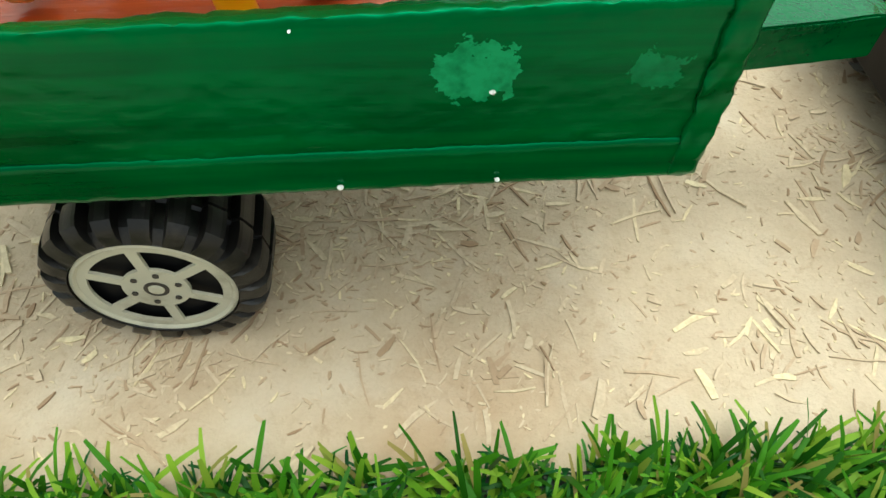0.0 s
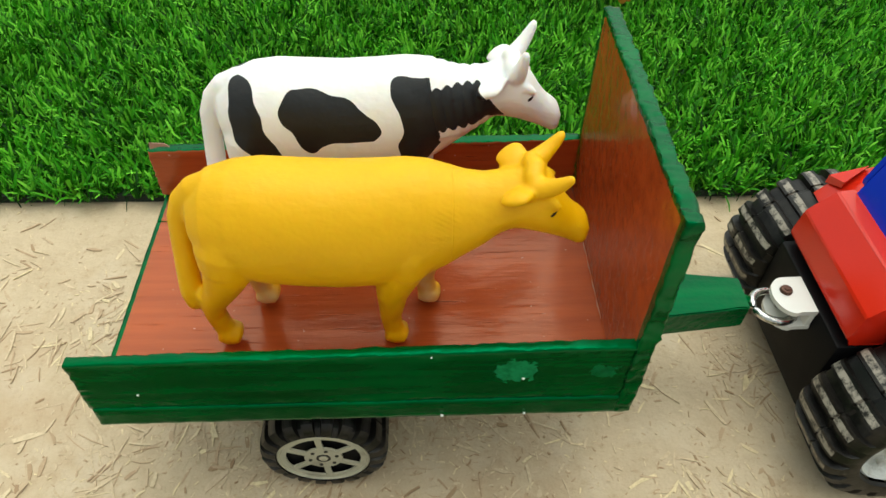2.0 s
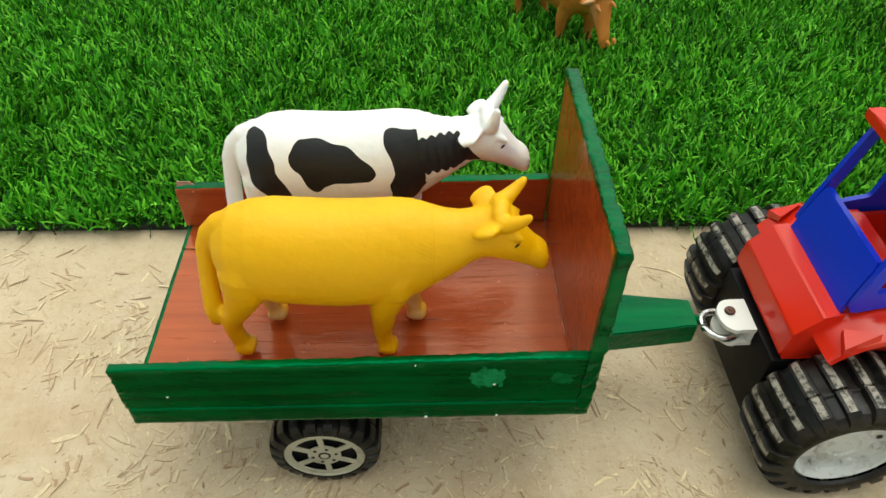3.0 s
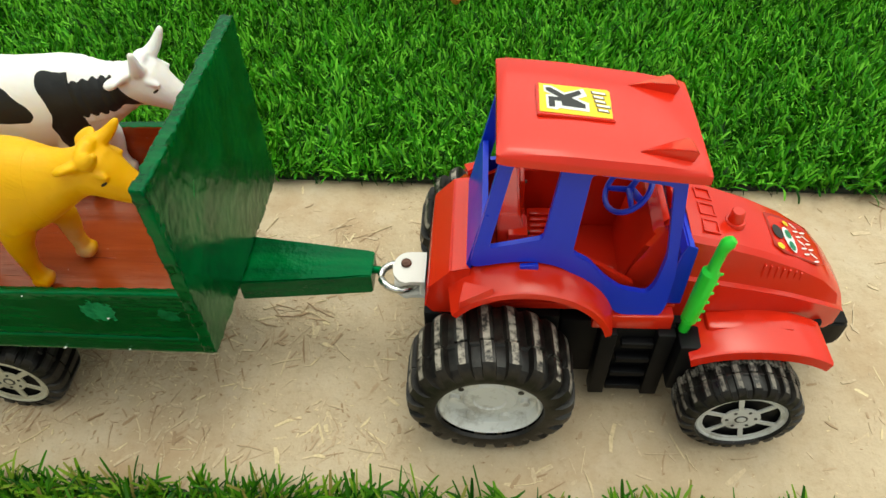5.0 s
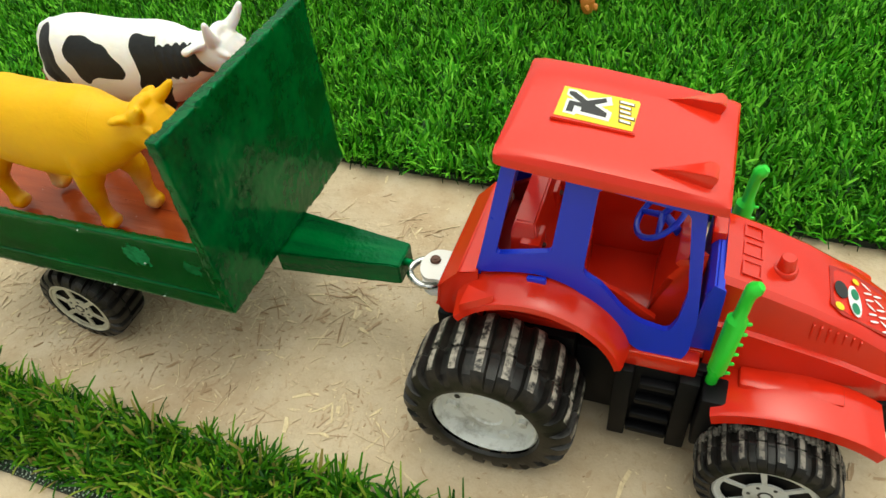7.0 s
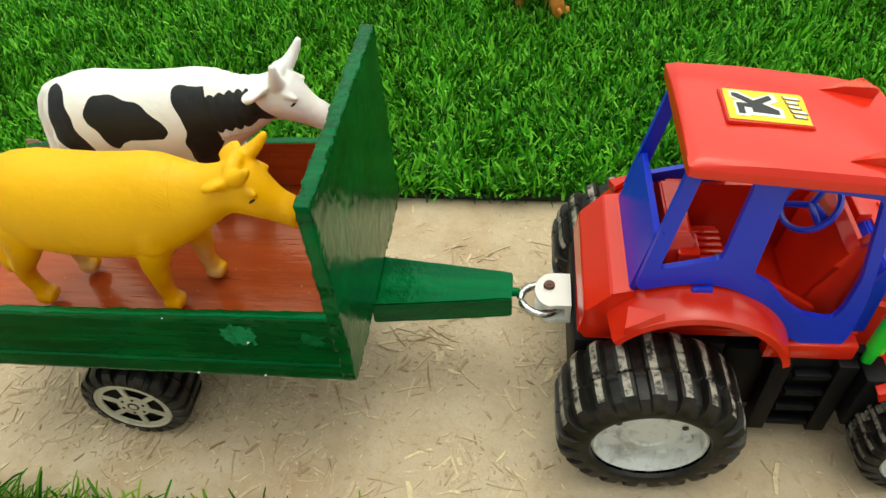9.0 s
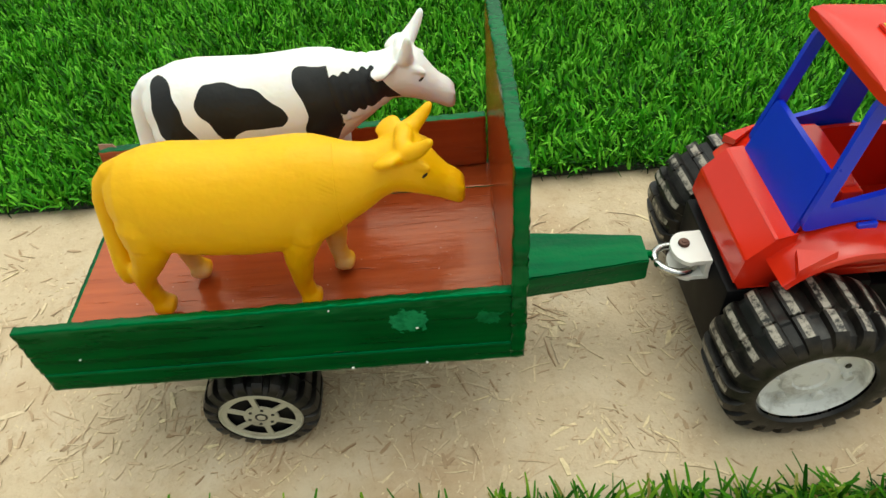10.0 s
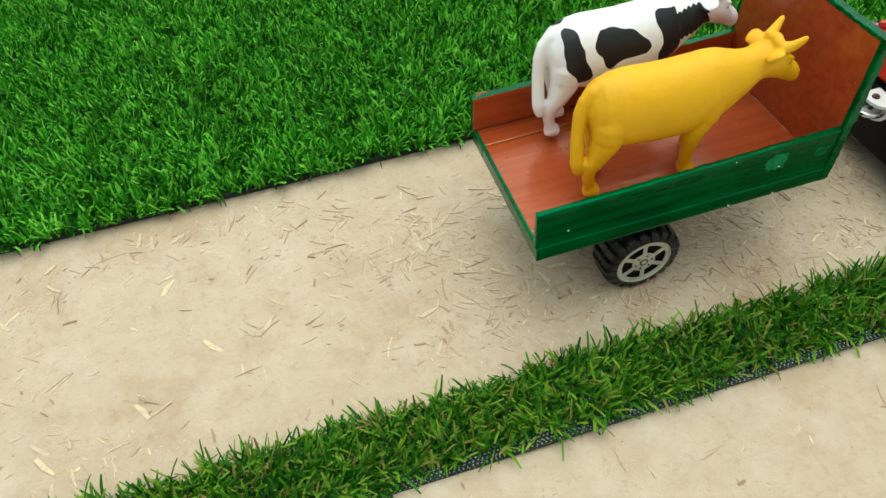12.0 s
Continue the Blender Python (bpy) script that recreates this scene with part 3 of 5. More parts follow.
def spoked_rim(r, y, mat, n, phase, hub_r, inner, outer, half, taper=0.84):  # half: half a window, in radians
    """A flat wheel face with n windows and a raised outer lip."""
    bm = bmesh.new()
    holes = []
    for i in range(n):
        a = 2 * math.pi * (i + 0.5) / n + phase
        pts = []
        for k in range(7):
            t = a + half * (k / 3 - 1)
            pts.append((outer * math.cos(t), outer * math.sin(t)))
        for k in range(5):
            t = a + half * taper * (1 - k / 2)
            pts.append((inner * math.cos(t), inner * math.sin(t)))
        holes.append(pts)
    plate(bm, circle(r, 60), holes, 0.0010, lambda u, v, w: (u, y + w, v))
    lathe(bm, [(r * 1.02, y + 0.002), (r * 1.02, y - 0.0004), (r * 0.975, y - 0.0008), (r * 0.94, y - 0.0002), (r * 0.93, y + 0.0008)], 60)
    lathe(bm, [(hub_r * 0.60, y + 0.001), (hub_r * 0.60, y - 0.0004), (hub_r * 0.5, y - 0.0006), (0.0001, y - 0.0006)], 24)
    return mesh_of("rim", bm, mat, 30)


def hub_groove(r0, r1, y, mat):
    """The dark sunk ring round a hub."""
    bm = bmesh.new()
    plate(bm, circle(r1, 24), [circle(r0, 24)], 0.0002, lambda u, v, w: (u, y - w, v))
    return mesh_of("hub_groove", bm, mat)


def bolts(r, ring, angles, y, mat):
    """One bolt hole, and its places round the hub."""
    bm = bmesh.new()
    plate(bm, circle(r, 10), [], 0.0003, lambda u, v, w: (u, y - w, v))
    return mesh_of("bolt_hole", bm, mat), [(ring * math.cos(radians(a)), 0, ring * math.sin(radians(a))) for a in angles]


def dished_rim(r, y, mat):
    """A solid white wheel face sunk behind its lip, with bosses."""
    bm = bmesh.new()
    lathe(bm, [(r * 1.01, y + 0.004), (r * 1.01, y - 0.0005), (r * 0.97, y - 0.001), (r * 0.93, y), (r * 0.90, y + 0.0045), (r * 0.84, y + 0.0052), (r * 0.55, y + 0.0048),
               (r * 0.50, y + 0.0034), (r * 0.33, y + 0.0030), (r * 0.30, y + 0.0040), (0.0001, y + 0.0040)], 56)
    for i in range(6):
        a = 2 * math.pi * i / 6 + 0.3
        c, s = r * 0.68 * math.cos(a), r * 0.68 * math.sin(a)
        q = circle(r * (0.11 if i % 2 else 0.09), 12, c, s)
        plate(bm, q, [], 0.003, lambda u, v, w: (u, y + 0.0055 - w, v))
    return mesh_of("rim", bm, mat, 30)


def drum(r, y0, y1, mat):
    bm = bmesh.new()
    lathe(bm, [(0.0001, y0), (r, y0), (r, y1), (0.0001, y1)], 40)
    return mesh_of("wheel", bm, mat)


# wheels are kept as meshes about their own axle, the outer face towards -y
SMALL = dict(wheel=drum(0.0215, 0.0034, 0.024, BLACK), tyre=tyre(0.0298, 0.0, 0.028, 0.0212, 20, 0.0052, 0.0034, 0.25, 0.0, WORN),
             rim=spoked_rim(0.0208, 0.0008, CREAM_RIM, 6, radians(94), 0.0034, 0.0088, 0.0171, radians(25)), groove=hub_groove(0.0022, 0.0033, 0.0008, BLACK_INK), bolts=bolts(0.0009, 0.0064, range(15, 375, 60), 0.0008, BLACK_INK))
def tooth_ring(r, y0, y1, n):
    """A band of fine moulded teeth round a tyre."""
    bm = bmesh.new()
    lo = [[], []]
    for i in range(n * 2):
        for k, y in enumerate((y0, y1)):
            for d in (0.0, 1.0):
                a = 2 * math.pi * (i + d * 0.9) / (n * 2)
                rr = r + (0.0009 if i % 2 else 0.0)
                lo[k].append(bm.verts.new((rr * math.cos(a), y, rr * math.sin(a))))
    m = len(lo[0])
    for i in range(m):
        j = (i + 1) % m
        bm.faces.new((lo[0][i], lo[0][j], lo[1][j], lo[1][i]))
    for k, y in enumerate((y0, y1)):
        inner = [bm.verts.new((v.co.x * 0.95, y, v.co.z * 0.95)) for v in lo[k]]
        for i in range(m):
            j = (i + 1) % m
            bm.faces.new((lo[k][i], lo[k][j], inner[j], inner[i]))
    return mesh_of("tooth_ring", bm, FAINT, 30)


FRONT = dict(teeth=tooth_ring(0.0316, 0.0150, 0.0185, 70), wheel=drum(0.0243, 0.0036, 0.024, BLACK), tyre=tyre(0.0318, -0.0012, 0.028, 0.0229, 24, 0.0042, 0.0024, 0.15, 0.0, FAINT),
             rim=spoked_rim(0.0226, 0.0008, GREY_RIM, 6, radians(52), 0.0038, 0.0098, 0.0194, radians(26), 0.9), groove=hub_groove(0.0024, 0.0034, 0.0008, BLACK_INK), bolts=bolts(0.0009, 0.0072, range(15, 375, 60), 0.0008, BLACK_INK))
REAR = dict(wheel=drum(0.0287, 0.010, 0.034, BLACK), tyre=tyre(0.0442, -0.0035, 0.038, 0.0272, 21, 0.0066, 0.0040, 0.22, 0.02, DUSTY), rim=dished_rim(0.0268, 0.0005, WHITE_RIM),
            bolts=bolts(0.0016, 0.0175, (168, 45), 0.0048, BLACK_INK))


def wheel(kit, parent, x, y, z, far, spin, label):
    m = pose(x, y, z, 0, 0, 180 if far else 0) @ pose(0, 0, 0, 0, spin, 0)
    w = part("wheel", kit["wheel"], None, parent, label, m)
    part("tyre", kit["tyre"], None, w, "black rubber tyre with dusty tread")
    part("rim", kit["rim"], None, w)
    if "teeth" in kit:
        part("tooth_ring", kit["teeth"], None, w)
    if "groove" in kit:
        part("hub_groove", kit["groove"], None, w)
    hole, places = kit["bolts"]
    for place in places:
        part("bolt_hole", hole, None, w, m=Matrix.Translation(place))
    return w


# ---- trailer ----
trailer = thing("toy_trailer", (0, 0, 0), "home-made wooden toy trailer in green and red-brown gloss paint", "toy trailer")
FLOOR_Z = 0.0832


def board(name, lo, hi, label, red=None, step=0.0019, amount=0.0008):
    """A sawn board; red(normal) tells which sides carry the red-brown paint."""
    bm = bmesh.new()
    box(bm, lo, hi, 0.0008)
    rugged(bm, amount, 130, step, lo, hi)
    for v in bm.verts:
        v.co.z += (v.co.x - 0.2105) * (0.012 + 0.017 * max(0.0, min(1.0, (v.co.z - 0.090) / 0.02)) * (1 if hi[2] < 0.15 else 0))
    bm.normal_update()
    if red:
        for f in bm.faces:
            f.material_index = 1 if red(f.normal, f.calc_center_median()) else 0
    return part(name, bm, [GREEN, REDOX], trailer, label, sharp=50)


for y0, y1 in ((0.0006, 0.1073), (0.1075, 0.1305)):
    board("floor_plank", (-0.001, y0, 0.0712), (0.2122, y1, FLOOR_Z), "red-brown painted floor plank with green rear edge",
          lambda n, c: n.z > 0.6 and c.x > 0.0012 and 0.004 < c.y < 0.127, amount=0.00035)
board("side_board", (-0.002, 0.0013, FLOOR_Z - 0.0012), (0.2124, 0.0058, 0.1170), "green painted side board with worn light patches",
      lambda n, c: n.y > 0.6)
board("side_board", (-0.002, 0.1255, FLOOR_Z + 0.0006), (0.2105, 0.1312, 0.1165), "side board, red-brown inside with green top edge",
      lambda n, c: n.y < -0.6)
board("front_board", (0.2112, 0.0002, 0.0715), (0.2178, 0.1325, 0.1832), "tall front board, green outside and red-brown inside",
      lambda n, c: n.x < -0.6 and 0.004 < c.y < 0.129 and c.z < 0.1805, amount=0.0013)
bm = bmesh.new()
loft(bm, [[(x, 0.0645 - h, z0), (x, 0.0645 + h, z0), (x, 0.0645 + h, z1), (x, 0.0645 - h, z1)] for x, h, z0, z1 in
          ((0.2155, 0.0178, 0.0565, 0.0712), (0.25, 0.0140, 0.0562, 0.0711), (0.2835, 0.0098, 0.0560, 0.0710), (0.288, 0.0092, 0.0562, 0.0706))])
bmesh.ops.bevel(bm, geom=list(bm.edges), offset=0.0007, segments=2, affect="EDGES")
rugged(bm, 0.0003, 120, 0.007)
part("tongue", bm, THICK_GREEN, trailer, "tapered green drawbar", sharp=50)
bm = bmesh.new()
tube(bm, [(0.286, 0.0645, 0.0655), (0.2915, 0.0645, 0.0652)], [0.0026, 0.0022], 12)
part("screw_shank", bm, GREEN, trailer)
bm = bmesh.new()
ring = [(0.3030 + 0.0105 * math.cos(a), 0.0610 + 0.0095 * math.sin(a), 0.0640 - 0.0012 * math.cos(a)) for a in np.linspace(math.pi, -math.pi * 0.88, 22)]
tube(bm, ring, [0.0021] * 22, 10)
part("hook_ring", bm, STEEL, trailer, "bright bent steel hook")
bm = bmesh.new()
box(bm, (0.073, 0.03, 0.040), (0.097, 0.101, 0.0710), 0.001)
part("axle_block", bm, GREEN, trailer)
bm = bmesh.new()
tube(bm, [(0.0855, 0.014, 0.0292), (0.0855, 0.117, 0.0292)], [0.0028, 0.0028], 12)
part("axle", bm, STEEL, trailer)
bm = bmesh.new()
box(bm, (0.081, 0.034, 0.0290), (0.089, 0.097, 0.0405), 0.0005)
part("axle_clamp", bm, BLACK, trailer)
for far, y in ((False, 0.0030), (True, 0.1280)):
    wheel(SMALL, trailer, 0.0855, y, 0.0292, far, 0, "small wheel with cream six-spoke face")
for x, z, r in ((0.139, 0.0728, 0.0012), (0.173, 0.0735, 0.0009), (0.1705, 0.0975, 0.0011), (0.020, 0.0905, 0.0009), (0.1345, 0.1128, 0.0005)):
    bm = bmesh.new()
    lathe(bm, [(0.0001, -0.0010), (r * 0.7, -0.0008), (r, -0.0002), (r, 0.001)], 10)
    bmesh.ops.scale(bm, vec=(0.60, 0.5, 0.36), verts=bm.verts)
    part("paint_speck", bm, WHITE, trailer, m=Matrix.Translation((x, 0.0011 if z > 0.083 else -0.0004, z)))


bm = bmesh.new()
tube(bm, [(0.2107 + 0.00012 * math.sin(i * 2.1), 0.040 + i * 0.004, FLOOR_Z + 0.0002) for i in range(13)], [0.00007 + 0.00010 * (i % 3) for i in range(13)], 6)
part("filler_seam", bm, SCUFF, trailer, "pale chipped paint along the joint")
bm = bmesh.new()
plate(bm, [(0.0005, 0.1125), (0.0060, 0.1142), (0.0102, 0.1138), (0.0085, 0.1160), (0.0010, 0.1164)], [], 0.0004, lambda u, v, w: (u, 0.1252 - w, v))
part("paint_chip", bm, SCUFF, trailer, "bare patch of chipped paint")


# ---- tractor ----
TX, TY = 0.40, 0.066
tractor = thing("toy_tractor", (TX, TY, 0), "red plastic toy tractor with blue cab and black tyres", "toy tractor", yaw=1.0)


def prism(name, outline, y0, y1, mat, parent, label="", bev=0.0008, holes=(), taper=0.0, mirror=False):
    """An outline in world x and z, drawn out in y from y0 to y1 (from the middle of the tractor)."""
    bm = bmesh.new()
    sg = -1 if mirror else 1
    plate(bm, [(x - TX, z) for x, z in outline], [[(x - TX, z) for x, z in h] for h in holes], 1.0,
          lambda u, v, w: (u, sg * (y0 + (y1 - y0) * w + taper * (v - 0.1)), v))
    if bev:
        bmesh.ops.dissolve_limit(bm, angle_limit=0.01, verts=bm.verts, edges=bm.edges)
        es = [e for e in bm.edges if len(e.link_faces) == 2 and e.calc_face_angle(0) > 0.5]
        bmesh.ops.bevel(bm, geom=es, offset=bev, segments=2, affect="EDGES", clamp_overlap=True)
    return part(name, bm, mat, parent, label)


# chassis, rear hull and tub
bm = bmesh.new()
box(bm, (-0.0815, -0.0340, 0.020), (-0.0100, 0.0340, 0.0715), 0.002)
part("gearbox", bm, BLACK, tractor, "black plastic rear chassis block")
bm = bmesh.new()
box(bm, (-0.0095, -0.0325, 0.018), (0.0600, 0.0325, 0.0660), 0.002)
part("belly", bm, BLACK, tractor, "black plastic middle chassis block")
bm = bmesh.new()
box(bm, (0.0605, -0.026, 0.024), (0.130, 0.026, 0.060), 0.002)
part("chassis", bm, BLACK, tractor, "black plastic chassis")
for s in (-1, 1):
    bm = bmesh.new()
    box(bm, (0.0500, s * 0.0410 - 0.0075, 0.0270), (0.0665, s * 0.0410 + 0.0075, 0.0660), 0.0015)
    part("side_tank", bm, BLACK, tractor, "black plastic block behind the front wheel")
    for x, y0, y1, z, r in ((-0.046, 0.0345, 0.06, 0.0428, 0.006), (0.0852, 0.0265, 0.056, 0.0312, 0.005)):
        bm = bmesh.new()
        tube(bm, [(x, y0 * s, z), (x, y1 * s, z)], [r, r], 14)
        part("axle", bm, BLACK, tractor)
prism("rear_hull", [(0.3238, 0.0735), (0.3200, 0.0790), (0.3220, 0.0935), (0.3332, 0.1060), (0.3420, 0.1070), (0.3420, 0.0735)], -0.0335, 0.0335, RED, tractor, "stepped red rear panel")
bm = bmesh.new()
box(bm, (-0.056, -0.0300, 0.0722), (0.048, 0.0300, 0.0775), 0.0008)
box(bm, (-0.0560, -0.0258, 0.0778), (-0.0440, 0.0258, 0.1020), 0.0008)
part("tub", bm, RED, tractor)
for s in (-1, 1):
    bm = bmesh.new()
    wall = [(-0.0555, 0.0778), (-0.0555, 0.1110), (-0.0440, 0.1175), (-0.0150, 0.1190), (-0.0080, 0.1130), (0.0060, 0.1060), (0.0240, 0.0930), (0.0240, 0.0778)]
    if s > 0:
        wall[4:] = [(0.0060, 0.1185), (0.0360, 0.1185), (0.0380, 0.0778)]
    plate(bm, wall, [], 0.0026, lambda u, v, w: (u, s * (0.0262 + w), v))
    part("tub_wall", bm, RED, tractor)
bm = bmesh.new()
loft(bm, [[(x - (z - 0.1) * 0.12, -h, z), (x - (z - 0.1) * 0.12, h, z), (x1 - (z - 0.1) * 0.12, h, z), (x1 - (z - 0.1) * 0.12, -h, z)] for x, x1, h, z in
          ((-0.0425, -0.0285, 0.0235, 0.0778), (-0.0425, -0.0290, 0.0235, 0.1150), (-0.0415, -0.0295, 0.0215, 0.1250), (-0.0400, -0.0305, 0.0170, 0.1290))])
bmesh.ops.bevel(bm, geom=list(bm.edges), offset=0.0008, segments=2, affect="EDGES")
seat = part("seat_back", bm, RED, tractor, "tall red seat back")
for y in (-0.0255, 0.0115):
    bm = bmesh.new()
    box(bm, (-0.0395, y, 0.1000), (-0.0300, y + 0.0140, 0.1235), 0.0010)
    tower = part("seat_post", bm, RED, tractor)
    bm = bmesh.new()
    tube(bm, [(-0.0305, y + 0.007, 0.1175), (-0.0294, y + 0.007, 0.1175)], [0.0016, 0.0013], 12)
    part("screw_head", bm, RUST, tower, "rusty screw head")
bm = bmesh.new()
box(bm, (-0.0280, -0.0185, 0.0778), (-0.0120, 0.0185, 0.0990), 0.0012)
cushion = part("seat", bm, RED, tractor, "ribbed red seat")
for i in range(7):
    bm = bmesh.new()
    box(bm, (-0.0268, -0.0158 + i * 0.0045, 0.0991), (-0.0118, -0.0128 + i * 0.0045, 0.1008), 0.0006)
    part("seat_rib", bm, RED, cushion)
bm = bmesh.new()
plate(bm, circle(0.0024, 16, -0.0150, -0.0055), [], 0.0006, lambda u, v, w: (u, v, 0.1006 + w))
part("seat_hole", bm, BLACK_INK, cushion, "black hole in the seat")
prism("dashboard", [(0.4200, 0.0780), (0.4255, 0.1180), (0.4310, 0.1280), (0.4375, 0.1290), (0.4400, 0.0780)], -0.0225, 0.0225, RED, tractor, "", 0.0035)
bm = bmesh.new()
tube(bm, [(0.030, 0, 0.118), (0.0215, 0, 0.1290)], [0.0022, 0.0020], 10)
wheel_ring = [(0.0190 + 0.0125 * math.cos(a) * 0.80, 0.0145 * math.sin(a), 0.1305 + 0.0125 * math.cos(a) * 0.62) for a in np.linspace(0, 2 * math.pi, 33)]
tube(bm, wheel_ring, [0.0014] * 33, 8)
for a in (0.5, 2.6, 4.71):
    tube(bm, [(0.0195, 0, 0.1300), (0.0190 + 0.0122 * math.cos(a) * 0.80, 0.0140 * math.sin(a), 0.1305 + 0.0122 * math.cos(a) * 0.62)], [0.0016, 0.0013], 8)
part("steering_wheel", bm, BLUE, tractor, "blue steering wheel")

# cab: two side frames, a rear panel, a blue cowl
SIDE = [(0.3560, 0.1760), (0.3420, 0.1085), (0.3600, 0.1128), (0.3730, 0.1140), (0.3870, 0.1100), (0.4020, 0.0975), (0.4110, 0.0850), (0.4180, 0.0772), (0.4380, 0.0750), (0.4408, 0.0830), (0.4414, 0.1040), (0.4350, 0.1670)]
REAR_WIN = [(0.3612, 0.1705), (0.3515, 0.1215), (0.3765, 0.1280), (0.3815, 0.1680)]
FRONT_WIN = [(0.3945, 0.1660), (0.3908, 0.1190), (0.3990, 0.1140), (0.4090, 0.1020), (0.4170, 0.0955), (0.4300, 0.0925), (0.4332, 0.1000), (0.4352, 0.1180), (0.4300, 0.1600)]


def rounded(pts, r, n=4):
    """An outline with its corners rounded by short curves."""
    out = []
    for i, p in enumerate(pts):
        p, a, b = Vector(p), Vector(pts[i - 1]), Vector(pts[(i + 1) % len(pts)])
        k = min(r, (a - p).length * 0.45, (b - p).length * 0.45)
        a, b = p + (a - p).normalized() * k, p + (b - p).normalized() * k
        for q in range(n + 1):
            t = q / n
            c = a * (1 - t) ** 2 + p * 2 * t * (1 - t) + b * t * t
            out.append((c.x, c.y))
    return out


SIDE, REAR_WIN, FRONT_WIN = rounded(SIDE, 0.0060), rounded(REAR_WIN, 0.0024), rounded(FRONT_WIN, 0.0030)
for mir in (False, True):
    prism("cab_side", SIDE, -0.0345, -0.0315, BLUE, tractor, "blue cab side frame with two window openings", 0.0005, (REAR_WIN, FRONT_WIN), 0.07, mir)
for s in (-1, 1):
    bm = bmesh.new()
    box(bm, (-0.0045, -0.0012, -0.0022), (0.0045, 0.0012, 0.0022), 0.0008)
    part("cab_tab", bm, BLUE, tractor, m=pose(-0.0290, s * 0.0350, 0.1112, 0, -6, 0))
bm = bmesh.new()
rear = [(-0.0305, 0.1030), (0.0305, 0.1030), (0.0285, 0.1340), (0.0270, 0.1375), (-0.0270, 0.1375), (-0.0285, 0.1340)]
plate(bm, rear, [], 0.0028, lambda u, v, w: (-0.0600 + (v - 0.103) * 0.235 + w, u, v))
part("cab_back", bm, BLUE, tractor, "blue rear cab panel with open window")
prism("cowl", [(0.4412, 0.0790), (0.4425, 0.1165), (0.4455, 0.1205), (0.4492, 0.1190), (0.4495, 0.0790)], -0.0290, 0.0290, BLUE, tractor, "blue cowl behind the bonnet")

bm = bmesh.new()
box(bm, (0.0420, 0.0010, 0.1150), (0.0480, 0.0192, 0.1238), 0.0008)
part("cowl_block", bm, RED, tractor)

# roof
bm = bmesh.new()
secs = []
for x, h, zt in ((-0.0468, 0.0344, 0.1800), (-0.0463, 0.0353, 0.1818), (-0.0447, 0.0359, 0.1828), (-0.0415, 0.0362, 0.1832), (-0.015, 0.0358, 0.1812), (0.020, 0.0348, 0.1770), (0.0395, 0.0342, 0.1736), (0.0415, 0.0340, 0.1728), (0.0425, 0.0336, 0.1712)):
    zb = 0.1768 - (x + 0.0475) * 0.115
    secs.append([(x, -h, zb), (x, -h, zb + 0.0034), (x, -h + 0.0004, zb + 0.0043), (x, -h + 0.0018, max(zt - 0.0012, zb + 0.0046)), (x, -h + 0.0050, max(zt - 0.0003, zb + 0.0049)), (x, -h * 0.5, zt + 0.0005), (x, 0, zt + 0.0008), (x, h * 0.5, zt + 0.0005),
                 (x, h - 0.0050, max(zt - 0.0003, zb + 0.0049)), (x, h - 0.0018, max(zt - 0.0012, zb + 0.0046)), (x, h - 0.0004, zb + 0.0043), (x, h, zb + 0.0034), (x, h, zb), (x, h - 0.004, zb - 0.0006), (x, -h + 0.004, zb - 0.0006)])
secs = [[(x, y - 0.0006 - 0.02 * (x + 0.0465), z) for x, y, z in sec] for sec in secs]
loft(bm, secs)
roof = part("roof", bm, RED, tractor, "flat red cab roof with stickers", sharp=27)


def roof_z(x):
    return 0.1823 - (x + 0.03) * 0.11


bm = bmesh.new()
plate(bm, [(-0.0295, -0.0125), (0.0040, -0.0125), (0.0040, 0.0105), (-0.0295, 0.0105)], [], 0.0016, lambda u, v, w: (u, v, roof_z(u) + 0.0006 + w))
bmesh.ops.bevel(bm, geom=list(bm.edges), offset=0.0004, segments=2, affect="EDGES")
part("raised_panel", bm, RED, roof)
for cy in (0.0175, -0.0285):
    bm = bmesh.new()
    x0, x1 = 0.0110, 0.0345
    z = roof_z
    low = [bm.verts.new((x, y, z(x) - 0.0014)) for x, y in ((x0, cy - 0.0004), (x1, cy - 0.0024), (x1, cy + 0.0125))]
    top = [bm.verts.new((x, y, z(x) + h)) for x, y, h in ((x0, cy - 0.0004, 0.0003), (0.0225, cy - 0.0008, 0.0036), (x1, cy - 0.0020, 0.0048), (x1 + 0.0020, cy - 0.0014, 0.0030), (x1 + 0.0024, cy + 0.0100, 0.0002), (x1, cy + 0.0125, 0.0006))]
    bmesh.ops.convex_hull(bm, input=low + top)
    bmesh.ops.bevel(bm, geom=list(bm.edges), offset=0.0003, segments=2, affect="EDGES")
    part("roof_vent", bm, RED, roof)


def sticker(name, pts, lift, mat, parent, label="", height=lambda u, v: roof_z(u) + 0.0022):
    bm = bmesh.new()
    plate(bm, pts, [], 0.00012, lambda u, v, w: (u, v, height(u, v) + lift + w))
    return part(name, bm, mat, parent, label)


